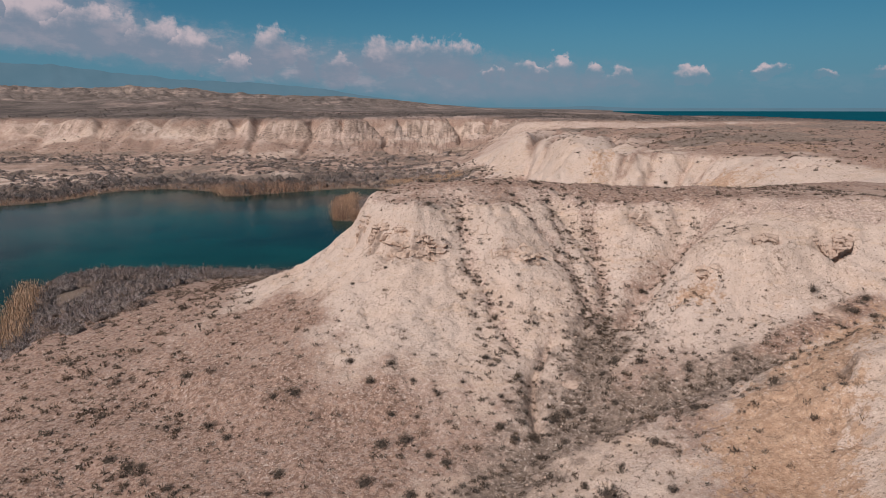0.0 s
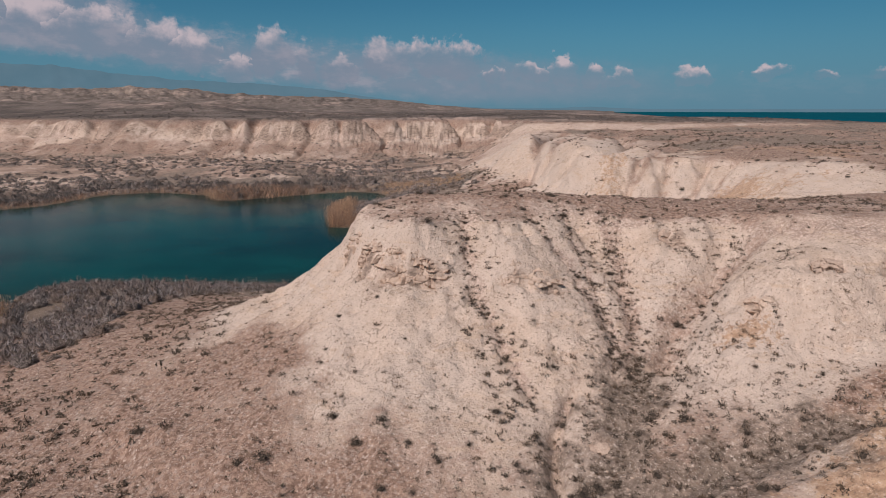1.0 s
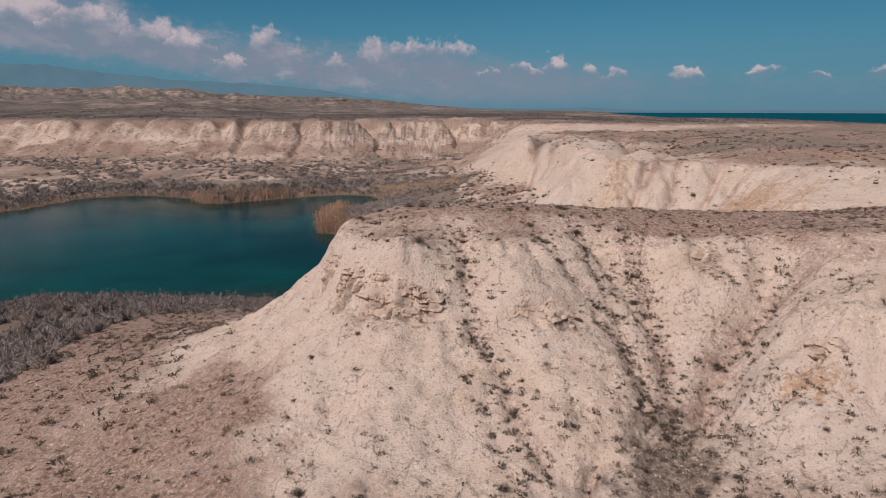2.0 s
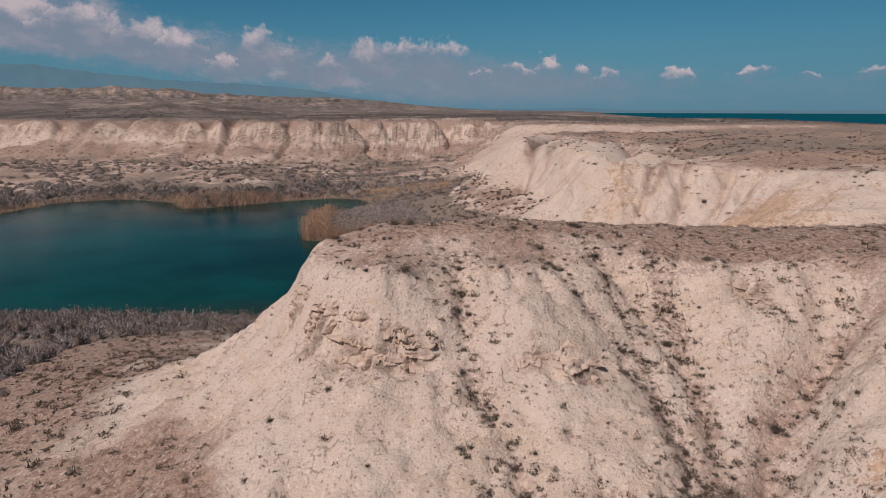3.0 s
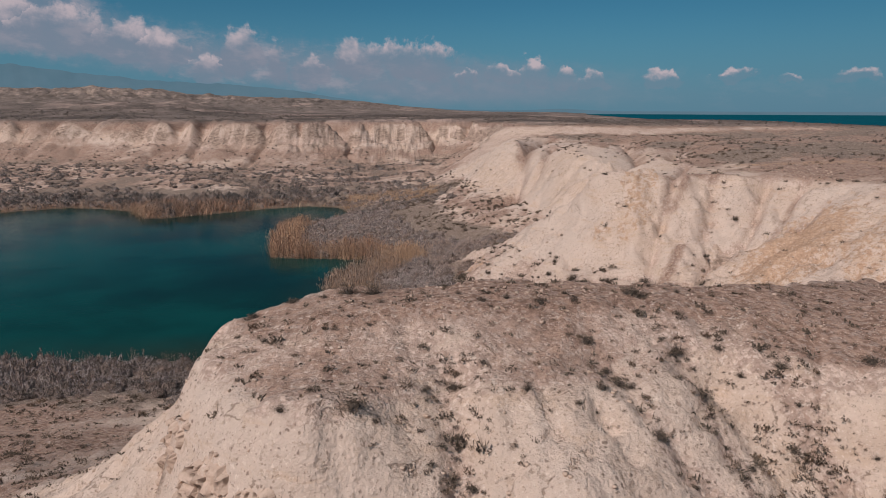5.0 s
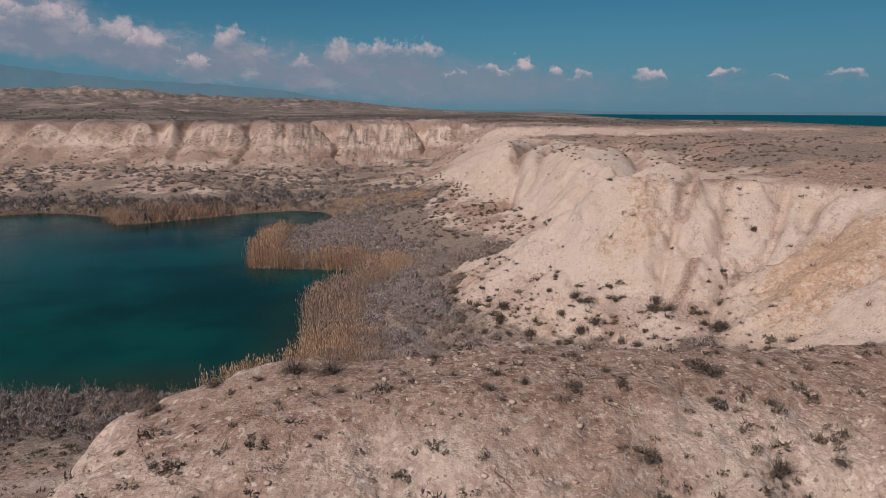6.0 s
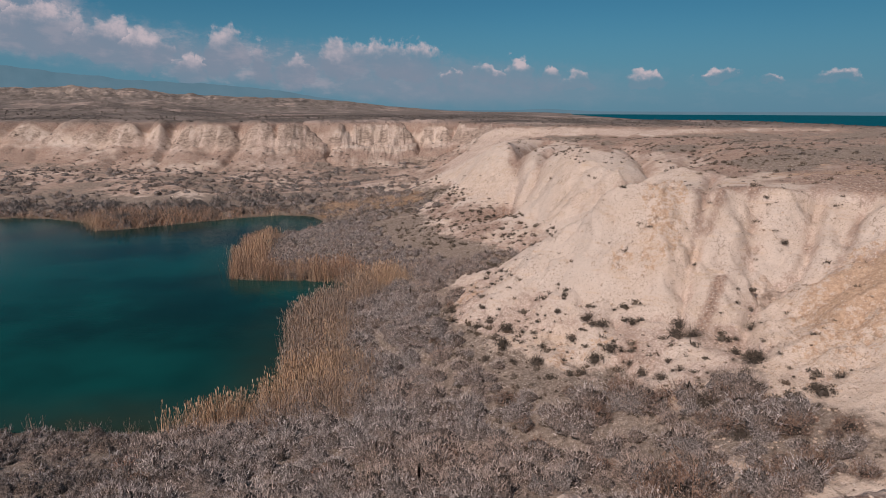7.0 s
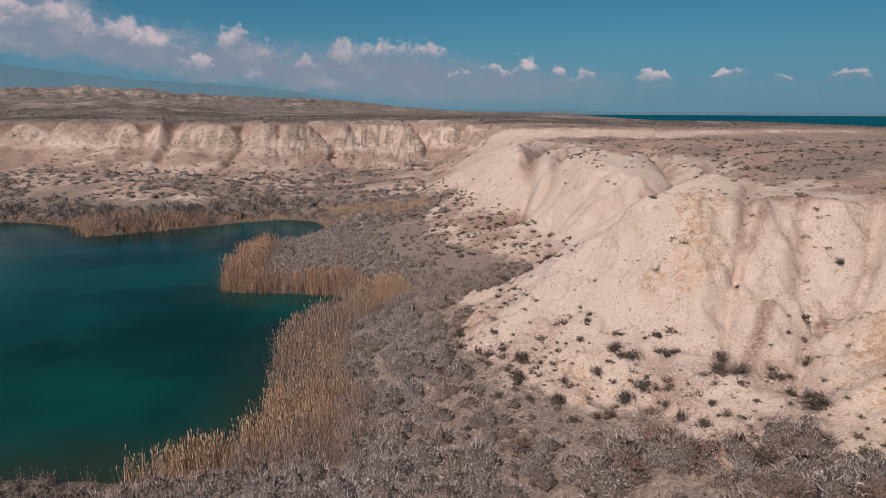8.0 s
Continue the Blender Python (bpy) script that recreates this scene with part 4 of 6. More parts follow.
# ---- plants ----
def plant_material(name, dark, light, dry, rough=0.9):
    """Leaves and twigs: the tone differs from plant to plant and from blade to blade."""
    m, g, bsdf = material(name)
    tone = g.add("ShaderNodeAttribute", attribute_name="tone").outputs["Fac"]
    blade = g.add("ShaderNodeNewGeometry").outputs["Random Per Island"]
    own = g.add("ShaderNodeObjectInfo").outputs["Random"]
    col = g.mix(g.math("MULTIPLY", blade, 0.95), dark, light)
    v = g.math("ADD", g.math("MULTIPLY", tone, 0.7), g.math("MULTIPLY", own, 0.4))
    col = g.mix(g.ramp(v, 0.45, 1.0, 0.0, 0.85), col, dry)
    g.put(bsdf.inputs["Base Color"], col)
    bsdf.inputs["Roughness"].default_value = rough
    bsdf.inputs["Specular IOR Level"].default_value = 0.12
    return m


SAGE = plant_material("sage_leaves", rgb(0.062, 0.048, 0.037), rgb(0.205, 0.155, 0.118), rgb(0.15, 0.095, 0.062))
TWIG = plant_material("dry_twigs", rgb(0.10, 0.075, 0.055), rgb(0.26, 0.20, 0.155), rgb(0.22, 0.15, 0.10))
GREY_BRUSH = plant_material("grey_brush", rgb(0.165, 0.132, 0.118), rgb(0.64, 0.535, 0.49), rgb(0.43, 0.295, 0.225))
RUSTY_BRUSH = plant_material("rusty_brush", rgb(0.13, 0.08, 0.06), rgb(0.38, 0.235, 0.17), rgb(0.36, 0.18, 0.115))
DARK_BRUSH = plant_material("dark_brush", rgb(0.07, 0.056, 0.048), rgb(0.22, 0.178, 0.155), rgb(0.12, 0.09, 0.07))
REED = plant_material("reed_straw", rgb(0.31, 0.19, 0.115), rgb(0.76, 0.53, 0.36), rgb(0.60, 0.345, 0.195))
PALE_REED = plant_material("pale_reed", rgb(0.15, 0.105, 0.083), rgb(0.50, 0.385, 0.31), rgb(0.42, 0.265, 0.18))
TUFT = plant_material("dry_tufts", rgb(0.06, 0.046, 0.034), rgb(0.16, 0.122, 0.09), rgb(0.19, 0.12, 0.08))


def twiggy_material():
    """The tangle of twigs inside a bush: light stems, the shade between them painted dark."""
    m, g, bsdf = material("shaded_twigs")
    pos = g.add("ShaderNodeNewGeometry").outputs["Position"]
    upright = g.add("ShaderNodeMapping", {"Vector": pos, "Scale": (1.0, 1.0, 0.55)}).outputs[0]
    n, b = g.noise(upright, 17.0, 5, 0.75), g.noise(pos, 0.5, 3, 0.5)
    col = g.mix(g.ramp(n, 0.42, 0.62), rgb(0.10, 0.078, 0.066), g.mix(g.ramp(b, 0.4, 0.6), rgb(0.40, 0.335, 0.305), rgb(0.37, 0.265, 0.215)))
    g.put(bsdf.inputs["Base Color"], col)
    bsdf.inputs["Roughness"].default_value = 0.95
    bsdf.inputs["Specular IOR Level"].default_value = 0.1
    g.put(bsdf.inputs["Normal"], g.add("ShaderNodeBump", {"Strength": 0.9, "Distance": 0.12, "Height": n}).outputs[0])
    return m


THICKET_HEART = twiggy_material()
VALLEY_BRUSH = plant_material("valley_brush", rgb(0.068, 0.060, 0.056), rgb(0.25, 0.215, 0.20), rgb(0.17, 0.125, 0.10))
BANK_BRUSH = plant_material("bank_brush", rgb(0.13, 0.108, 0.10), rgb(0.42, 0.36, 0.34), rgb(0.25, 0.185, 0.155))
RUST_REED = plant_material("rust_reed", rgb(0.17, 0.10, 0.07), rgb(0.52, 0.335, 0.235), rgb(0.46, 0.25, 0.15))
# wood coloured dark, as the shade deep inside a shrub
HEART = plant_material("shaded_wood", rgb(0.04, 0.032, 0.026), rgb(0.10, 0.078, 0.064), rgb(0.06, 0.045, 0.033))


def ground_at(x, y):
    """Height of the finished ground sheet."""
    x, y = np.asarray(x, float), np.asarray(y, float)
    i, j = np.clip(np.searchsorted(XS, x) - 1, 0, len(XS) - 2), np.clip(np.searchsorted(YS, y) - 1, 0, len(YS) - 2)
    fu, fv = (x - XS[i]) / (XS[i + 1] - XS[i]), (y - YS[j]) / (YS[j + 1] - YS[j])
    return (GZZ[j, i] * (1 - fu) + GZZ[j, i + 1] * fu) * (1 - fv) + (GZZ[j + 1, i] * (1 - fu) + GZZ[j + 1, i + 1] * fu) * fv


def slope_at(x, y):
    e = 0.4
    return np.hypot(ground_at(x + e, y) - ground_at(x - e, y), ground_at(x, y + e) - ground_at(x, y - e)) / (2 * e)


def twigs(rng, n, low, high, width, bend=0.25, wide=0.18):
    """Curved blades that spring from one foot: (vertices, triangles), about 1 unit in radius."""
    az = rng.uniform(0, 2 * math.pi, n)
    el = np.radians(rng.uniform(low, high, n))
    ln = rng.uniform(0.55, 1.05, n)
    foot = np.stack([np.cos(az), np.sin(az), np.zeros(n)], 1) * rng.uniform(0, wide, n)[:, None]
    way = np.stack([np.cos(az) * np.cos(el), np.sin(az) * np.cos(el), np.sin(el)], 1)
    side = np.stack([-np.sin(az + rng.normal(0, 0.8, n)), np.cos(az + rng.normal(0, 0.8, n)), rng.normal(0, 0.3, n)], 1)
    wob = rng.normal(0, 0.12, (n, 3))
    mid = foot + (way + wob) * (ln * 0.55)[:, None]
    tip = foot + (way + wob * 1.5) * ln[:, None] + np.array([0, 0, 1]) * (bend * ln * (0.5 - rng.random(n)))[:, None]
    w = (width * rng.uniform(0.6, 1.4, n))[:, None]
    v = np.stack([foot - side * w, foot + side * w, mid + side * w * 0.8, mid - side * w * 0.8, tip], 1).reshape(-1, 3)
    b = np.arange(n)[:, None] * 5
    t = np.concatenate([b + [0, 1, 2], b + [0, 2, 3], b + [3, 2, 4]], 1).reshape(-1, 3)
    v[:, 2] = np.maximum(v[:, 2], -0.08)
    return v, t


def leaves(rng, n, size, flat=0.75, hollow=0.35, lift=0.0):
    """Small loose leaves that fill a low dome."""
    p = rng.normal(0, 1, (n, 3))
    p[:, 2] = np.abs(p[:, 2])
    p /= np.linalg.norm(p, axis=1)[:, None]
    lump = 0.75 + 0.25 * np.sin(p[:, 0] * 5 + rng.uniform(0, 6)) * np.sin(p[:, 1] * 5 + rng.uniform(0, 6))
    p *= (rng.uniform(hollow, 1.0, n) ** 0.6 * lump)[:, None]
    p[:, 2] = p[:, 2] * flat + lift
    a, b = rng.normal(0, 1, (n, 3)), rng.normal(0, 1, (n, 3))
    a /= np.linalg.norm(a, axis=1)[:, None]
    b /= np.linalg.norm(b, axis=1)[:, None]
    s = (size * rng.uniform(0.5, 1.3, n))[:, None]
    v = np.stack([p - a * s, p + a * s, p + b * s * 0.9], 1).reshape(-1, 3)
    v[:, 2] = np.maximum(v[:, 2], -0.05)
    return v, np.arange(3 * n).reshape(-1, 3)


def clump(rng, n, longs, thin, heart):
    """A bushy dome of fine twig ends round a heart with its shade painted on: (vertices, triangles, material of each
    triangle).
    """
    p = rng.normal(0, 1, (n, 3))
    p[:, 2] = np.abs(p[:, 2])
    p /= np.linalg.norm(p, axis=1)[:, None]
    a, b, c = rng.uniform(0, 6, 3)
    lump = 0.80 + 0.22 * np.sin(p[:, 0] * 4 + a) * np.sin(p[:, 1] * 4 + b) + 0.10 * np.sin(p[:, 2] * 7 + c)
    way = p + rng.normal(0, 0.45, (n, 3)) + [0, 0, 0.35]
    way /= np.linalg.norm(way, axis=1)[:, None]
    base = p * (rng.uniform(0.55, 0.92, n) * lump)[:, None] * [1, 1, 0.8]
    side = np.cross(way, rng.normal(0, 1, (n, 3)))
    side /= np.linalg.norm(side, axis=1)[:, None] + 1e-6
    ln, w = (longs * rng.uniform(0.5, 1.4, n))[:, None], (thin * rng.uniform(0.6, 1.4, n))[:, None]
    v = np.stack([base - side * w, base + side * w, base + way * ln], 1).reshape(-1, 3)
    v[:, 2] = np.maximum(v[:, 2], -0.05)
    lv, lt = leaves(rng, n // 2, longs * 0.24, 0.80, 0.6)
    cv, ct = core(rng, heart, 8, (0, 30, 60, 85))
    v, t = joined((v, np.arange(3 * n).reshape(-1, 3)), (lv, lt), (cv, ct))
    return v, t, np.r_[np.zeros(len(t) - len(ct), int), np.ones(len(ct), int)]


def reed_stand(rng, n):
    """A handful of reed stalks with drooping leaves and plumes, 1 unit tall."""
    vs, ts, k = [], [], 0
    for _ in range(n):
        f = np.array([*rng.normal(0, 0.15, 2), 0])
        lean = np.array([*rng.normal(0, 0.14, 2), 1.0]) * rng.uniform(0.72, 1.05)
        a = rng.uniform(0, math.pi)
        s = np.array([math.cos(a), math.sin(a), 0]) * 0.011
        vs += [f - s, f + s, f + lean]
        ts.append((k, k + 1, k + 2))
        k += 3
        for q in rng.uniform(0.3, 0.85, 3):
            b = f + lean * q
            a = rng.uniform(0, 2 * math.pi)
            out = np.array([math.cos(a), math.sin(a), 0])
            vs += [b, b + out * 0.035 + [0, 0, 0.12], b + out * 0.09 + [0, 0, 0.17 - 0.10 * rng.random()], b + out * 0.032 + [0, 0, 0.108]]
            ts += [(k, k + 1, k + 3), (k + 3, k + 1, k + 2)]
            k += 4
        t = f + lean
        d = s * 1.5
        vs += [t - [0, 0, 0.10], t + d, t + [0.015, 0, 0.06], t - d]
        ts += [(k, k + 1, k + 2), (k, k + 2, k + 3)]
        k += 4
    return np.array(vs), np.array(ts)


def joined(*pieces):
    v, t, n = [], [], 0
    for a, b in pieces:
        v.append(a)
        t.append(b + n)
        n += len(a)
    return np.concatenate(v), np.concatenate(t)


def triangle_mesh(name, v, t, mats, tone=None, index=None):
    me = bpy.data.meshes.new(name)
    me.vertices.add(len(v))
    me.vertices.foreach_set("co", np.ascontiguousarray(v, np.float32).ravel())
    me.loops.add(t.size)
    me.loops.foreach_set("vertex_index", np.ascontiguousarray(t, np.int32).ravel())
    me.polygons.add(len(t))
    me.polygons.foreach_set("loop_start", np.arange(0, t.size, 3, dtype=np.int32))
    if tone is not None:
        me.attributes.new("tone", "FLOAT", "POINT").data.foreach_set("value", np.asarray(tone, np.float32))
    for m in mats:
        me.materials.append(m)
    if index is not None:
        me.polygons.foreach_set("material_index", np.asarray(index, np.int32))
    me.update()
    return me


def scatter(name, kinds, x, y, size, tall, mat, label, category, rng, sink=0.03, tones=None):
    """Many small plants or stones as one joined mesh: nobody could count them."""
    x, y, size, tall = (np.broadcast_to(np.asarray(a, float), np.shape(x)) for a in (x, y, size, tall))
    z = ground_at(x, y) - sink * size
    pick, turn = rng.integers(0, len(kinds), len(x)), rng.uniform(0, 2 * math.pi, len(x))
    tone = rng.random(len(x)) if tones is None else tones
    V, T, K, M, n = [], [], [], [], 0
    for k, (v, t, *rest) in enumerate(kinds):
        i = np.nonzero(pick == k)[0]
        if not len(i):
            continue
        c, s = np.cos(turn[i])[:, None], np.sin(turn[i])[:, None]
        px = (v[None, :, 0] * c - v[None, :, 1] * s) * size[i][:, None] + x[i][:, None]
        py = (v[None, :, 0] * s + v[None, :, 1] * c) * size[i][:, None] + y[i][:, None]
        pz = v[None, :, 2] * tall[i][:, None] + z[i][:, None]
        V.append(np.stack([px, py, pz], -1).reshape(-1, 3))
        T.append((t[None] + (n + np.arange(len(i)) * len(v))[:, None, None]).reshape(-1, 3))
        K.append(np.repeat(tone[i], len(v)))
        M.append(np.tile(rest[0] if rest else np.zeros(len(t), int), len(i)))
        n += len(i) * len(v)
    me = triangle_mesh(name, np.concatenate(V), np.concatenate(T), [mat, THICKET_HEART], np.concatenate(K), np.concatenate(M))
    return tagged(new(name, me), label, category, kind="stuff")


def sown(rng, x0, x1, y0, y1, n, chance):
    """Random places in a box, kept with the given chance."""
    x, y = rng.uniform(x0, x1, n), rng.uniform(y0, y1, n)
    keep = rng.random(n) < chance(x, y)
    return x[keep], y[keep]


def shore_distance(x, y):
    d, _ = line_distance(x, y, LAKE + LAKE[:1])
    return np.where(inside(x, y, LAKE), -d, d)


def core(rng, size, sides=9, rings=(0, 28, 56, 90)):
    """A lumpy low dome that fills a shrub, mostly coloured as the shade inside it."""
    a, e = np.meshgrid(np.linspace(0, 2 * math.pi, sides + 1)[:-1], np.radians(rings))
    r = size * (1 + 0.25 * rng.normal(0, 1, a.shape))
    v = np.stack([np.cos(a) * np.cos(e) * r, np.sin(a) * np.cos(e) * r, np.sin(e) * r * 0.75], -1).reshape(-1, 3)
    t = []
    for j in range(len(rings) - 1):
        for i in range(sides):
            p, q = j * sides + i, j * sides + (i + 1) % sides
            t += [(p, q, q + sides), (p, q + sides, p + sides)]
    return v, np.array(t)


# ---- single shrubs: (x, y, radius) ----
SHRUBS = {
    "front": [(-5.1, 24.0, 0.23), (-5.7, 21.0, 0.36), (-9.2, 24.2, 0.49), (-8.2, 23.3, 0.30), (-11.0, 24.5, 0.33), (-12.2, 22.3, 0.39), (-11.3, 21.8, 0.40), (-10.8, 21.8, 0.33), (-11.3, 27.6, 0.43), (-15.0, 28.9, 0.29), (-16.0, 28.8, 0.30), (-18.4, 31.1, 0.45), (-9.3, 20.4, 0.33), (-2.6, 20.3, 0.49), (-1.1, 19.7, 0.32), (-5.8, 19.9, 0.29), (-6.1, 25.4, 0.46), (-6.9, 25.3, 0.39), (-4.0, 27.0, 0.32), (-3.0, 25.7, 0.38), (-2.2, 26.5, 0.32), (-1.2, 25.5, 0.26), (-2.2, 22.3, 0.47), (-1.4, 22.5, 0.41), (-2.0, 23.8, 0.31), (-1.0, 23.6, 0.25), (-0.2, 24.8, 0.30), (0.1, 21.2, 0.33), (0.8, 25.4, 0.26), (-0.5, 21.6, 0.31), (6.8, 17.8, 0.30), (11.1, 24.0, 0.29)],
    "front2": [(11.1, 27.5, 0.18), (13.1, 26.7, 0.24), (17.9, 27.2, 0.37), (16.9, 26.4, 0.44), (16.2, 28.3, 0.57), (10.0, 32.3, 0.33), (2.5, 29.9, 0.37), (1.5, 29.9, 0.21), (2.1, 31.2, 0.17), (0.8, 30.9, 0.22), (6.6, 30.3, 0.22), (8.3, 33.9, 0.24), (7.7, 35.4, 0.28), (8.1, 30.8, 0.20), (7.2, 29.3, 0.27), (-2.9, 32.8, 0.20), (-4.8, 30.7, 0.19), (-4.5, 32.3, 0.20), (-1.6, 30.4, 0.13), (4.2, 26.8, 0.37), (3.2, 23.8, 0.32), (2.6, 22.3, 0.28), (3.3, 22.5, 0.33), (4.2, 23.5, 0.38), (4.4, 22.0, 0.28), (6.6, 23.8, 0.28), (7.1, 20.5, 0.31), (9.7, 24.7, 0.29), (8.1, 25.9, 0.37), (1.8, 26.8, 0.29), (9.2, 21.7, 0.24), (5.1, 18.2, 0.66)],
    "top": [(-0.8, 35.6, 0.33), (-1.6, 36.1, 0.14), (-2.0, 35.4, 0.21), (1.0, 37.1, 0.24), (2.4, 36.5, 0.21), (3.3, 36.2, 0.12), (4.3, 37.2, 0.30), (3.9, 36.8, 0.20), (6.1, 38.6, 0.34), (6.1, 37.3, 0.26), (7.2, 37.9, 0.18), (6.6, 36.0, 0.14), (8.0, 37.8, 0.26), (9.9, 37.7, 0.29), (10.2, 37.2, 0.20), (9.7, 40.0, 0.12), (10.2, 40.2, 0.16), (-2.9, 38.3, 0.12), (-3.6, 38.9, 0.12), (-0.3, 36.8, 0.12), (9.0, 36.0, 0.15), (7.8, 35.4, 0.24), (8.3, 35.5, 0.19), (6.1, 34.6, 0.18), (-0.4, 35.5, 0.12), (3.7, 36.4, 0.12), (6.3, 36.5, 0.12), (1.2, 34.6, 0.12), (7.0, 38.6, 0.20), (6.3, 38.2, 0.14), (8.1, 37.2, 0.12), (6.3, 41.3, 0.14)],
    "crest": [(-1.35, 40.6, 0.42), (-0.75, 40.5, 0.42), (-0.5, 39.6, 0.16), (3.2, 39.7, 0.25), (5.6, 40.6, 0.36), (5.8, 40.4, 0.27), (1.8, 39.5, 0.17), (2.0, 40.0, 0.13), (1.3, 40.0, 0.13), (2.4, 39.7, 0.16), (3.9, 40.3, 0.18), (4.0, 39.8, 0.14), (-2.7, 40.6, 0.20), (-3.6, 40.3, 0.20), (-1.9, 40.4, 0.12), (0.1, 40.4, 0.12), (6.4, 39.6, 0.17), (1.0, 41.1, 0.14), (6.9, 40.9, 0.15)],
    "slope": [(12.7, 72.6, 0.63), (14.6, 72.8, 0.54), (11.3, 76.1, 0.41), (16.9, 71.3, 0.70), (17.0, 69.6, 0.92), (9.2, 72.6, 0.49), (8.5, 71.0, 0.67), (11.7, 70.1, 0.80), (10.0, 69.1, 0.42), (20.5, 71.7, 0.26), (19.0, 66.1, 0.71), (19.4, 67.7, 0.57), (21.5, 63.3, 0.73), (19.9, 62.2, 0.75), (13.6, 98.0, 0.66), (19.1, 74.6, 0.27), (14.0, 74.2, 0.29), (13.4, 69.3, 0.36), (14.3, 67.0, 0.63), (6.8, 72.9, 0.45), (5.7, 72.2, 0.45), (10.7, 69.1, 0.42), (13.0, 71.0, 0.24), (4.3, 80.7, 0.53), (5.8, 77.4, 0.54), (25.1, 75.2, 0.41), (15.1, 63.5, 0.74), (8.3, 74.5, 0.36), (7.2, 71.7, 0.37)],
    "tall": [(11.2, 57.2, 1.81), (10.3, 57.6, 1.21), (6.3, 67.9, 0.94), (12.0, 66.3, 1.23), (13.1, 64.6, 1.34), (15.3, 61.5, 0.99), (17.3, 59.9, 1.11), (16.6, 57.4, 1.04), (15.0, 57.1, 1.13), (14.6, 64.9, 0.91), (10.4, 64.8, 1.18), (19.0, 59.1, 0.83), (17.8, 56.3, 0.77)],
}


def shrub_parts(rng, kind):
    """Stems with a dome for the inner shade, and foliage, of one unit-sized shrub."""
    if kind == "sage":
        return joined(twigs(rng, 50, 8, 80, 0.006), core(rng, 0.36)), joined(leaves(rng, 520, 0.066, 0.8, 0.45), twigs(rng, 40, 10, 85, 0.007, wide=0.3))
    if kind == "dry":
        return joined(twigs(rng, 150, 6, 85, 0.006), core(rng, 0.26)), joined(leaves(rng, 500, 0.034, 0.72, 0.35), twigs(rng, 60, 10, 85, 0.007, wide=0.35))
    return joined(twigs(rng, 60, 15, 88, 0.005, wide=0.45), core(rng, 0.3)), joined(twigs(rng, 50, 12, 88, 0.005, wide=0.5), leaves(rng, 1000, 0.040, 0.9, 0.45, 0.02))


def build_shrubs():
    rng = np.random.default_rng(7)
    looks = {
        "sage": (SAGE, "low dark grey-green sage shrub on pale stony soil", 5),
        "dry": (TWIG, "half-dead brown twiggy shrub rooted in crumbly soil", 4),
        "rusty": (RUSTY_BRUSH, "tall rust-brown bare bush on the brushy flat", 3),
    }
    stock = {}
    for kind, (mat, label, n) in looks.items():
        for k in range(n):
            (sv, st), (fv, ft) = shrub_parts(rng, kind)
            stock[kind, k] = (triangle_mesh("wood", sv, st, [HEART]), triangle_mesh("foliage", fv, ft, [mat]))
    # more of them along the foot of the hill and in the dry wash
    sites = {k: list(r) for k, r in SHRUBS.items()}
    px, py = sown(rng, 3, 24, 58, 80, 900, lambda a, b: ramp(ground_at(a, b), 2.9, 3.3) * ramp(-ground_at(a, b), -5.4, -4.4))
    sites["foot"] = [(float(a), float(b), float(0.18 + 0.62 * rng.random() ** 2)) for a, b in zip(px[:46], py[:46])]
    px, py = sown(rng, 0, 12, 19, 29, 400, lambda a, b: near_lines(a, b, [MESA_LINES["gully_mid"][5:], MESA_LINES["gully_far_east"][3:]], 2.6))
    sites["wash"] = [(float(a), float(b), float(0.14 + 0.26 * rng.random() ** 1.5)) for a, b in zip(px[:38], py[:38])]
    # rows of them up the dry gullies of the bluff
    sites["gully"] = []
    for (pts, _, _), n in zip(CUTS[:6], (11, 13, 11, 9, 6, 8)):
        line = along(pts, 0.1)
        for k in rng.integers(0, len(line), n):
            sites["gully"].append((float(line[k, 0] + rng.normal(0, 0.22)), float(line[k, 1] + rng.normal(0, 0.22)), float(0.10 + 0.16 * rng.random() ** 1.6)))
    for place, rows in sites.items():
        for i, (x, y, r) in enumerate(rows):
            kind = "rusty" if place == "tall" else ("dry" if rng.random() < (0.35 if place in ("top", "crest") else 0.2) else "sage")
            mat, label, n = looks[kind]
            thing = tagged(new("shrub"), label, "shrub", "shrubs of the badlands")
            a, b = stock[kind, int(rng.integers(0, n))]
            for name, me in (("wood", a), ("foliage", b)):
                p = new(name, me)
                p.parent = thing
            r *= 1.12 if place in ("tall", "top", "crest") else 1.0
            k = rng.uniform(0.75, 1.05) * (1.15 if kind == "rusty" else 1.25 if place in ("slope", "foot") else 0.95)
            thing.matrix_basis = Matrix.LocRotScale((x, y, float(ground_at(x, y)) - 0.04 * r), Euler((rng.normal(0, 0.08), rng.normal(0, 0.08), rng.uniform(0, 6.28))), (r, r * rng.uniform(0.85, 1.15), r * k))


build_shrubs()


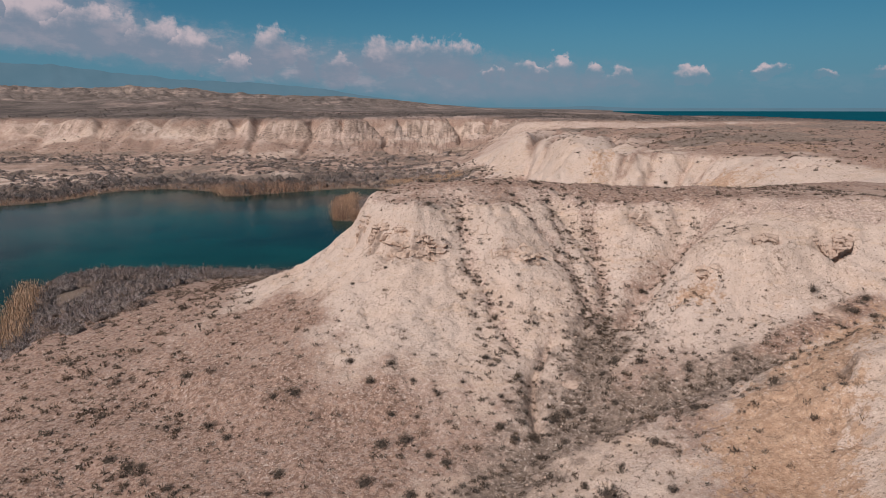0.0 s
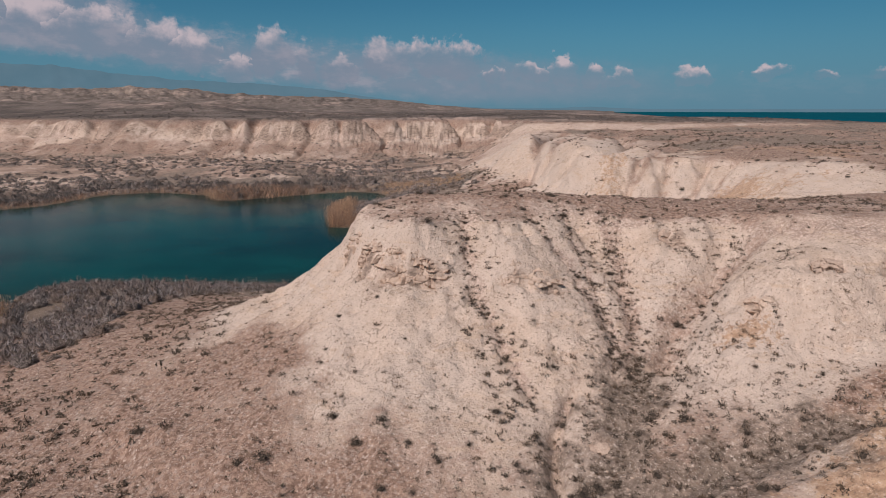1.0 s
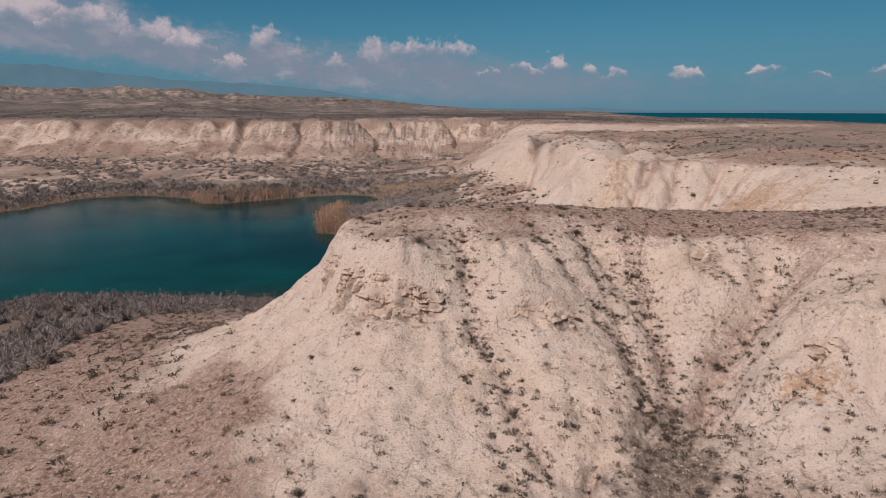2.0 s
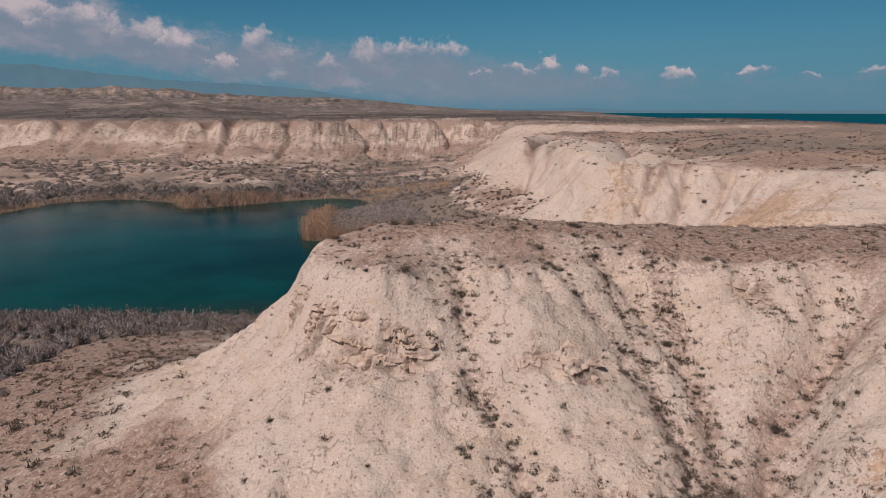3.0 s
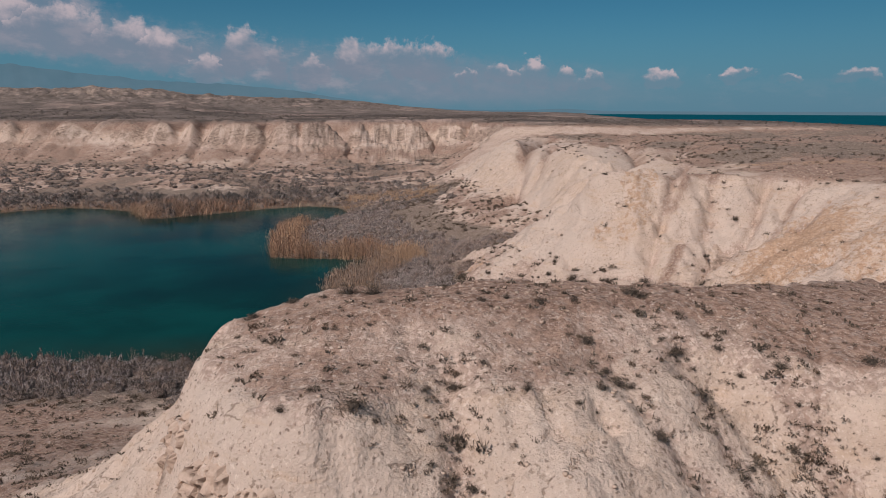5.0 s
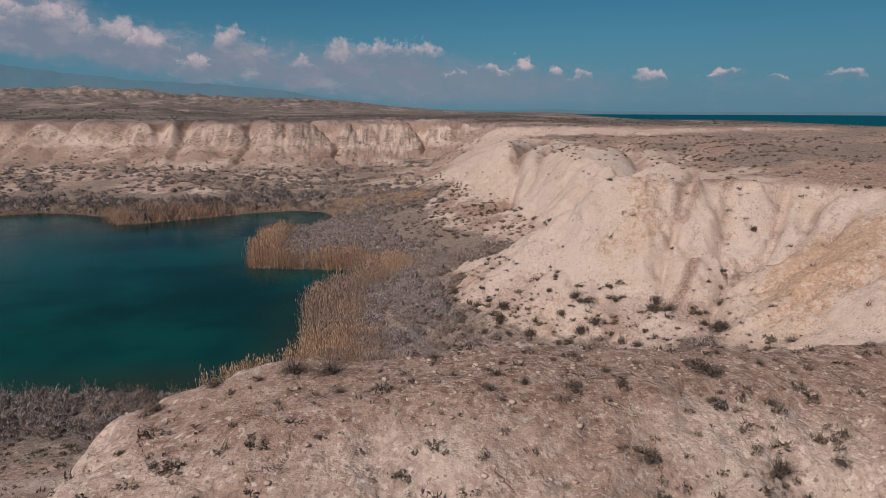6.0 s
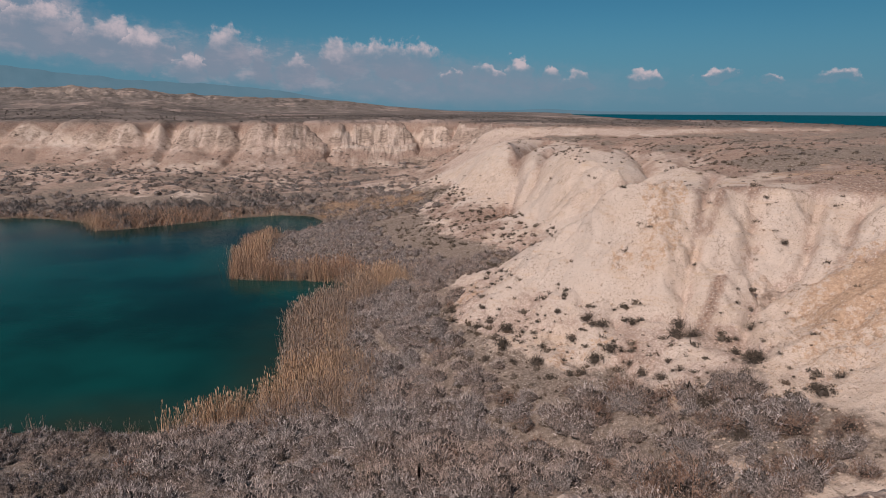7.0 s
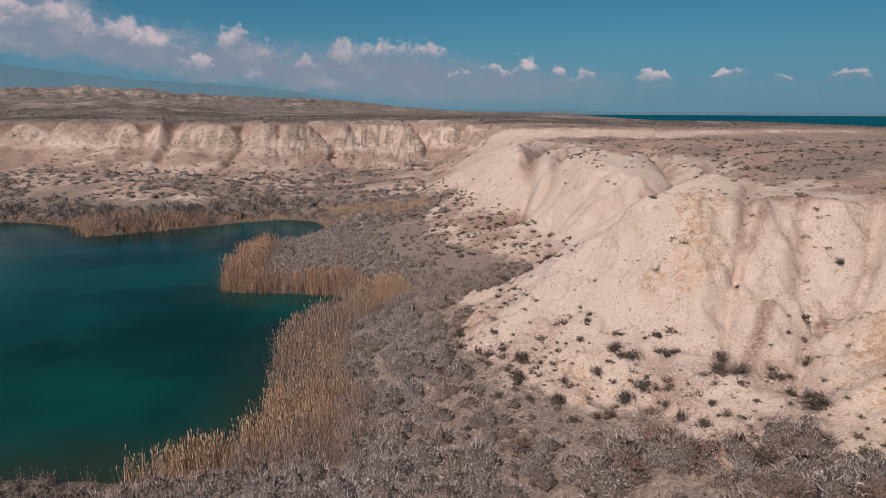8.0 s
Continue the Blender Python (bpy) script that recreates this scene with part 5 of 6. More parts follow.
# ---- thickets, reeds, tufts ----
def build_thickets():
    rng = np.random.default_rng(11)
    fine = [clump(rng, 265, 0.17, 0.0135, 0.52) for _ in range(8)]
    light = [clump(rng, 84, 0.22, 0.026, 0.52) for _ in range(6)]
    rough = [clump(rng, 20, 0.30, 0.07, 0.54) for _ in range(6)]

    def flat(x, y):
        z, d = ground_at(x, y), shore_distance(x, y)
        z = z - 0.22 * np.maximum(x - 11, 0) * ramp(-y, -70, -63) * ramp(-x, -20, -17) - 0.5 * ramp(-y, -68, -64)
        edge = ramp(-z - 0.6 * vnoise(x * 0.25, y * 0.25, 3), -3.3, -2.3) * (d > 0.6)
        bare = ramp(x - 0.35 * (y - 56), 13, 17)
        return edge * (1 - 0.35 * bare) * (0.85 + 0.4 * vnoise(x * 0.3, y * 0.3, 5))

    x, y = sown(rng, -12, 25, 56, 101, 2900, flat)
    s = 0.5 + 1.1 * rng.random(len(x)) ** 1.8
    tones = np.clip(0.50 + 0.7 * fbm(x * 0.16, y * 0.16, 3, 6) + rng.normal(0, 0.12, len(x)), 0, 1)
    scatter("grey_thicket", fine, x, y, s, s * rng.uniform(0.9, 1.35, len(x)), GREY_BRUSH, "dense grey leafless brush on the flat beside the lake", "brush", rng, tones=tones)
    x, y = sown(rng, -12, 24, 56, 100, 750, lambda a, b: flat(a, b) * (0.25 + 0.75 * ramp(ground_at(a, b), 2.3, 3.2)))
    s = rng.uniform(0.5, 0.9, len(x))
    scatter("rusty_thicket", fine, x, y, s, s * rng.uniform(1.0, 1.4, len(x)), RUSTY_BRUSH, "rust-brown bushes among the grey brush", "brush", rng)

    def cape(x, y):
        z, d = ground_at(x, y), shore_distance(x, y)
        return ramp(-z, -2.2, -1.5) * (d > 0.8) * (0.75 + 0.5 * vnoise(x * 0.3, y * 0.3, 8))

    x, y = sown(rng, -18, 12, 98, 130, 2100, cape)
    s = rng.uniform(0.5, 0.95, len(x))
    scatter("cape_thicket", light, x, y, s, s * rng.uniform(0.9, 1.4, len(x)), GREY_BRUSH, "grey brush on the low cape in the lake", "brush", rng)

    def bank(x, y):
        d, z = shore_distance(x, y), ground_at(x, y)
        far_west = ramp(-x, 22, 28)
        band = ramp(d, 0.2, 0.8) * (1 - ramp(d, 7 + 7 * far_west, 12 + 11 * far_west))
        return band * np.maximum(1 - ramp(d, 1.5, 3.0) * far_west, ramp(fbm(x * 0.17, y * 0.17, 3, 47), -0.16, 0.12)) * (0.7 + 0.6 * vnoise(x * 0.25, y * 0.25, 9)) * (0.55 + 0.45 * ramp(-z, -3.5, -1.5))

    x, y = sown(rng, -42, -6, 34, 71, 4200, bank)
    s = rng.uniform(0.4, 0.95, len(x)) * (1 + 0.5 * ramp(-x, 16, 24))
    scatter("bank_thicket", light, x, y, s, s * rng.uniform(0.9, 1.3, len(x)), BANK_BRUSH, "grey brush along the near bank of the lake", "brush", rng)
    x, y = sown(rng, -42, -8, 36, 71, 2200, bank)
    s = rng.uniform(0.4, 0.8, len(x))
    scatter("bank_brush", light, x, y, s, s * rng.uniform(0.9, 1.4, len(x)), DARK_BRUSH, "dark brown brush along the near bank", "brush", rng)

    def far_floor(x, y):
        z, d = ground_at(x, y), shore_distance(x, y)
        n = fbm(x * 0.045, y * 0.09, 3, 12)
        return (d > 1.0) * ramp(-z, -4.8, -2.4) * np.maximum(ramp(n, -0.2, 0.12), ramp(-d, -16, -9)) * (1 - ramp(np.abs(y - 158 + 0.25 * (x + 45)), 6, 2) * ramp(x, -62, -52) * ramp(-x, 22, 30))

    x, y = sown(rng, -150, 22, 126, 226, 9500, far_floor)
    s = 0.4 + 1.1 * rng.random(len(x)) ** 2.2
    tones = np.clip(0.3 + 0.6 * fbm(x * 0.05, y * 0.05, 3, 16) + rng.normal(0, 0.15, len(x)), 0, 1)
    scatter("valley_brush", rough, x, y, s, s * rng.uniform(0.5, 0.85, len(x)), VALLEY_BRUSH, "dark brush over the valley floor beyond the lake", "brush", rng, tones=tones)
    x, y = sown(rng, -120, 8, 128, 178, 1500, lambda a, b: far_floor(a, b) * ramp(-shore_distance(a, b), -26, -14))
    s = rng.uniform(0.6, 1.2, len(x))
    scatter("far_thicket", rough, x, y, s, s * rng.uniform(0.8, 1.3, len(x)), GREY_BRUSH, "grey brush behind the far reeds", "brush", rng)


def build_shore_brush():
    rng = np.random.default_rng(12)
    big = [clump(rng, 90, 0.22, 0.03, 0.46) for _ in range(5)]

    def shore(x, y):
        d = shore_distance(x, y)
        return ramp(d, 0.8, 2.5) * (1 - ramp(d, 6 + 6 * np.exp(-((x + 38) / 14) ** 2), 14)) * ramp(-x, 12, 18) * (0.6 + 0.8 * fbm(x * 0.15, y * 0.15, 3, 44))

    x, y = sown(rng, -95, -10, 116, 166, 1700, shore)
    s = 0.9 + 1.4 * rng.random(len(x)) ** 1.5
    tones = np.clip(0.35 + 0.6 * fbm(x * 0.12, y * 0.12, 3, 45) + rng.normal(0, 0.12, len(x)), 0, 1)
    scatter("shore_brush", big, x, y, s, s * rng.uniform(0.9, 1.4, len(x)), VALLEY_BRUSH, "tall rounded grey brush along the far shore", "brush", rng, tones=tones)


def build_reeds():
    rng = np.random.default_rng(13)
    near = [reed_stand(rng, 7) for _ in range(6)]

    def east(x, y):
        d = shore_distance(x, y)
        wide = 3.8 + 1.6 * vnoise(y * 0.2, 0 * y, 4) + 1.2 * np.exp(-((y - 74) / 4) ** 2)
        return (d > -0.35 + 0.4 * ramp(-x, 6.8, 8.0) * ramp(-y, -80, -76)) * ramp(-d, -wide - 1.5, -wide + 0.6) * (0.8 + 0.3 * vnoise(x * 0.5, y * 0.5, 2))

    x, y = sown(rng, -12, 3, 68.5, 101, 10500, east)
    h = rng.uniform(0.8, 1.9, len(x)) * (1 + 0.25 * vnoise(x * 0.8, y * 0.8, 41)) * (1 - 0.3 * ramp(shore_distance(x, y), 1.5, 5))
    orange = np.exp(-(line_distance(x, y, [(-9.4, 69.2), (-7.2, 73.0), (-4.2, 75.2)])[0] / 2.0) ** 2) + np.exp(-((x + 0.5) ** 2 + (y - 98.5) ** 2) / 10)
    gold = rng.random(len(x)) < 0.08 + 0.26 * ramp(fbm(x * 0.3, y * 0.3, 2, 48), -0.1, 0.4) + 0.85 * orange
    for sel, mat, name, label in ((gold, REED, "golden_reeds", "tall golden dry reeds at the water's edge"), (~gold, PALE_REED, "pale_reeds", "tall pale grey-brown dry reeds at the water's edge")):
        scatter(name, near, x[sel], y[sel], h[sel], h[sel], mat, label, "reeds", rng)

    def cape(x, y):
        d = shore_distance(x, y)
        return (d > -0.4) * ramp(-d, -3.8, -2.2) * (0.75 + 0.5 * vnoise(x * 0.5, y * 0.5, 46))

    x, y = sown(rng, -20.5, 2, 99, 124, 7000, cape)
    h = rng.uniform(0.9, 2.0, len(x)) * (1 + 0.25 * vnoise(x * 0.6, y * 0.6, 42))
    gold = rng.random(len(x)) < 0.20 + 0.4 * np.exp(-((x + 17) / 2.5) ** 2) * ramp(y, 106, 112)
    for sel, mat, name, label in ((gold, REED, "golden_reeds", "tall golden dry reeds on the cape"), (~gold, RUST_REED, "rusty_reeds", "tall rust-brown dry reeds on the cape")):
        scatter(name, near, x[sel], y[sel], h[sel], h[sel], mat, label, "reeds", rng)

    wide = [reed_stand(rng, 4) for _ in range(4)]
    for v, _ in wide:
        v[:, :2] *= 2.2

    def far(x, y):
        d = shore_distance(x, y)
        deep = 3.0 + 4.5 * np.exp(-((x + 40) / 10) ** 2) + 1.5 * vnoise(x * 0.12, y * 0.12, 6)
        return (d > -0.4) * ramp(-d, -deep - 1, -deep + 1) * (1 - 0.9 * np.exp(-((x + 14) / 6) ** 2))

    x, y = sown(rng, -95, -12, 112, 156, 12000, far)
    h = rng.uniform(0.9, 1.9, len(x)) * (0.55 + 0.45 * np.exp(-((x + 36) / 16) ** 2))
    gold = rng.random(len(x)) < 0.14 + 0.4 * ramp(fbm(x * 0.12, y * 0.12, 2, 43), 0.1, 0.4)
    for sel, mat, name, label in ((gold, REED, "golden_reeds", "golden dry reeds along the far shore"), (~gold, RUST_REED, "rusty_reeds", "rust-brown dry reeds along the far shore")):
        scatter(name, wide, x[sel], y[sel], h[sel], h[sel], mat, label, "reeds", rng)

    def west(x, y):
        d = shore_distance(x, y)
        return (d > -0.3) * ramp(-d, -2.2, -1.0)

    x, y = sown(rng, -40, -30, 40, 60, 1500, west)
    h = rng.uniform(1.3, 1.9, len(x))
    scatter("golden_reeds", near, x, y, h, h, REED, "golden dry reeds at the near bank", "reeds", rng)
    x, y = sown(rng, -30, -8, 67, 71, 220, lambda a, b: (shore_distance(a, b) > -0.3) * ramp(-shore_distance(a, b), -1.6, -0.4) * 0.6)
    h = rng.uniform(0.6, 1.0, len(x))
    scatter("pale_reeds", near, x, y, h, h, PALE_REED, "short pale reeds fringing the near bank", "reeds", rng)
    x, y = sown(rng, -16, 4, 138, 152, 2600, lambda a, b: (shore_distance(a, b) > 0.4) * ramp(fbm(a * 0.2, b * 0.25, 2, 19), -0.1, 0.2))
    h = rng.uniform(0.35, 0.7, len(x))
    scatter("marsh_grass", wide, x, y, h * 1.6, h, REED, "short orange marsh grass on the mud flat", "grass", rng)


def build_tufts():
    rng = np.random.default_rng(17)
    small = [joined(twigs(rng, 3, 10, 80, 0.06, wide=0.4), leaves(rng, 9, 0.36, 0.7, 0.2)) for _ in range(6)]
    bushy = [joined(twigs(rng, 10, 8, 82, 0.02, wide=0.45), leaves(rng, 38, 0.20, 0.72, 0.15)) for _ in range(6)]
    drains = [MESA_LINES["gully_west"], MESA_LINES["gully_mid"], MESA_LINES["gully_east"], MESA_LINES["gully_far_east"]]

    def front(x, y):
        s, z = slope_at(x, y), ground_at(x, y)
        return (shore_distance(x, y) > 2) * (0.25 + 0.75 * (1 - ramp(s, 0.25, 0.5))) * (0.55 + 0.6 * fbm(x * 0.25, y * 0.25, 3, 23)) * (1 - 0.6 * ramp(x, 9, 12) * ramp(-y, -27, -25)) * (1 - 0.5 * ramp(z, 9, 11) * ramp(-z, -12, -11))

    x, y = sown(rng, -36, 24, 15, 58, 16000, front)
    s = (0.06 + 0.12 * rng.random(len(x)) ** 2) * (1 + 0.6 * ramp(-x, 5, 12))
    scatter("dry_tufts", small, x, y, s, s * rng.uniform(0.7, 1.2, len(x)), TUFT, "tiny dry tufts scattered over the stony slope", "tufts", rng)
    x, y = sown(rng, -36, 24, 15, 58, 4200, front)
    s = (0.10 + 0.20 * rng.random(len(x)) ** 2) * (1 + 0.5 * ramp(-x, 5, 12))
    scatter("small_shrubs", bushy, x, y, s, s * rng.uniform(0.7, 1.1, len(x)), SAGE, "small dark shrubs scattered over the stony slope", "shrubs", rng)

    def drain(x, y):
        return 0.9 * near_lines(x, y, drains, 0.9) + 0.6 * near_lines(x, y, [MESA_LINES["gully_mid"][5:], MESA_LINES["gully_far_east"][3:]], 3.4)

    x, y = sown(rng, -2, 20, 17, 39, 4200, drain)
    s = 0.09 + 0.20 * rng.random(len(x)) ** 1.7
    scatter("gully_scrub", bushy, x, y, s, s * rng.uniform(0.7, 1.2, len(x)), SAGE, "grey-green scrub along the dry gullies", "scrub", rng)

    def rows(x, y):
        return near_lines(x, y, [c[0] for c in CUTS[:4]], 0.35)

    x, y = sown(rng, -1, 10, 27, 40, 3600, rows)
    s = 0.06 + 0.13 * rng.random(len(x)) ** 1.5
    scatter("gully_shrubs", bushy, x, y, s, s * rng.uniform(0.7, 1.1, len(x)), SAGE, "dark low shrubs in rows up the dry gullies", "shrubs", rng)

    x, y = sown(rng, 6.5, 15, 28, 37, 900, lambda a, b: ramp(fbm(a * 0.5, b * 0.3, 3, 24), -0.05, 0.3))
    s = 0.06 + 0.17 * rng.random(len(x)) ** 2
    scatter("slope_shrubs", bushy, x, y, s, s * rng.uniform(0.7, 1.1, len(x)), SAGE, "dark shrubs dotted over the steep eroded face", "shrubs", rng)

    def crown(x, y):
        return ramp(ground_at(x, y), 11.6, 12.2) * (0.5 + 0.7 * fbm(x * 0.5, y * 0.5, 3, 25))

    x, y = sown(rng, -5, 34, 33, 48, 1100, crown)
    s = 0.04 + 0.15 * rng.random(len(x)) ** 2
    scatter("dry_grass", bushy, x, y, s, s * rng.uniform(0.7, 1.3, len(x)), TUFT, "dry grass clumps on the bluff top", "grass", rng)

    def hill(x, y):
        z, s = ground_at(x, y), slope_at(x, y)
        low = ramp(-z, -6.2, -3.6)
        return (shore_distance(x, y) > 3) * (z > 2.2) * (0.30 + 0.75 * low + 0.4 * ramp(z, 11.4, 12.2)) * (0.6 + 0.7 * fbm(x * 0.2, y * 0.2, 3, 27))

    x, y = sown(rng, 0, 50, 56, 150, 5200, hill)
    s = 0.11 + 0.36 * rng.random(len(x)) ** 2.4
    scatter("hillside_shrubs", bushy, x, y, s, s * rng.uniform(0.7, 1.1, len(x)), SAGE, "small dark shrubs dotted over the pale hillside", "shrubs", rng)

    def talus(x, y):
        z = ground_at(x, y)
        return (shore_distance(x, y) > 4) * ramp(z, 1.3, 2.0) * ramp(-z, -6.8, -4.6) * (0.5 + 0.8 * fbm(x * 0.22, y * 0.22, 3, 28))

    x, y = sown(rng, -8, 22, 62, 158, 7000, talus)
    s = 0.15 + 0.50 * rng.random(len(x)) ** 2.2
    rounded = [joined(leaves(rng, 52, 0.19, 0.72, 0.25), core(rng, 0.40, 6, (0, 40, 85))) for _ in range(6)]
    scatter("talus_scrub", rounded, x, y, s, s * rng.uniform(0.7, 1.0, len(x)), SAGE, "dark rounded shrubs dotted over the stony talus", "scrub", rng)

    def plain(x, y):
        return ramp(ground_at(x, y), 11.8, 12.6) * (0.45 + 0.8 * fbm(x * 0.06, y * 0.06, 3, 29))

    rough = [joined(twigs(rng, 1, 15, 80, 0.14, wide=0.4), leaves(rng, 11, 0.36, 0.7, 0.3)) for _ in range(4)]
    def rim(x, y):
        z = ground_at(x, y)
        return ramp(z, 11.2, 11.8) * ramp(-z, -13.0, -12.3) * ramp(slope_at(x, y), 0.1, 0.3) * ramp(fbm(x * 0.2, y * 0.2, 3, 30), -0.2, 0.2)

    x, y = sown(rng, 16, 44, 64, 140, 3000, rim)
    s = 0.14 + 0.34 * rng.random(len(x)) ** 2
    scatter("rim_shrubs", rounded, x, y, s, s * rng.uniform(0.7, 1.0, len(x)), SAGE, "dark shrubs along the brown rim of the hill", "shrubs", rng)
    x, y = sown(rng, 20, 135, 20, 215, 9000, plain)
    s = 0.14 + 0.34 * rng.random(len(x)) ** 2
    scatter("plateau_shrubs", rough, x, y, s, s * 0.85, DARK_BRUSH, "dark shrubs dotted over the brown plateau", "shrubs", rng)
    x, y = sown(rng, -170, 130, 205, 430, 7000, lambda a, b: ramp(ground_at(a, b), 12.5, 14) * 0.8)
    s = 0.3 + 0.6 * rng.random(len(x)) ** 2
    scatter("plain_shrubs", rough, x, y, s, s * 0.7, DARK_BRUSH, "dark shrubs over the far plain", "shrubs", rng)
    x, y = sown(rng, -150, 20, 170, 222, 4200, lambda a, b: ramp(ground_at(a, b), 2.6, 4.0) * ramp(-ground_at(a, b), -13, -6) * 0.9)
    s = 0.2 + 0.5 * rng.random(len(x)) ** 2
    scatter("talus_shrubs", rough, x, y, s, s * 0.8, DARK_BRUSH, "dark shrubs on the talus below the far bluffs", "shrubs", rng)


build_thickets()
build_shore_brush()
build_reeds()
build_tufts()


# ---- ledges and loose stones ----
def rock_material():
    m, g, bsdf = material("ledge_rock")
    pos = g.add("ShaderNodeNewGeometry").outputs["Position"]
    own = g.add("ShaderNodeObjectInfo").outputs["Random"]
    n, f = g.noise(pos, 3.0, 6, 0.7), g.noise(pos, 16.0, 5, 0.7)
    bands = g.noise(g.add("ShaderNodeMapping", {"Vector": pos, "Scale": (0.6, 0.6, 9.0)}).outputs[0], 1.4, 4, 0.6)
    col = g.mix(g.ramp(n, 0.3, 0.7), rgb(0.50, 0.365, 0.28), rgb(0.66, 0.50, 0.395))
    col = g.mix(g.ramp(bands, 0.5, 0.72, 0.0, 0.6), col, rgb(0.38, 0.27, 0.20))
    col = g.mix(g.math("MULTIPLY", own, 0.35), col, rgb(0.36, 0.26, 0.21))
    col = g.mix(g.ramp(f, 0.58, 0.72, 0.0, 0.6), col, rgb(0.19, 0.125, 0.09))
    # recessed gaps between blocks: crevice shade painted into the colour
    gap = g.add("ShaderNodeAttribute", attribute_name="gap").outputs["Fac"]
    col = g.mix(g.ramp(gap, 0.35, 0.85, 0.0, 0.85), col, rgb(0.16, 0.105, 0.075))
    g.put(bsdf.inputs["Base Color"], col)
    bsdf.inputs["Roughness"].default_value = 0.95
    bsdf.inputs["Specular IOR Level"].default_value = 0.15
    g.put(bsdf.inputs["Normal"], g.add("ShaderNodeBump", {"Strength": 1.0, "Distance": 0.07, "Height": g.math("ADD", g.math("MULTIPLY", n, 0.5), g.math("MULTIPLY", f, 0.2))}).outputs[0])
    return m


ROCK = rock_material()


def stone_shape(rng, flat, cuts=2):
    """An angular stone: a box with its edges chipped and its faces pushed about."""
    bm = bmesh.new()
    bmesh.ops.create_cube(bm, size=1.0)
    if cuts:
        bmesh.ops.subdivide_edges(bm, edges=bm.edges[:], cuts=cuts, use_grid_fill=True)
    ph = rng.uniform(0, 9, 3)
    for v in bm.verts:
        n = v.co.normalized()
        k = 0.62 + 0.38 * max(abs(n.x), abs(n.y), abs(n.z))
        q = Vector((v.co.x * 2 + ph[0], v.co.y * 2 + ph[1], v.co.z * 2 + ph[2]))
        v.co = v.co * (k + 0.28 * noise.noise(q)) + Vector(rng.normal(0, 0.03, 3))
        v.co.z *= flat
    bmesh.ops.triangulate(bm, faces=bm.faces[:])
    return bm


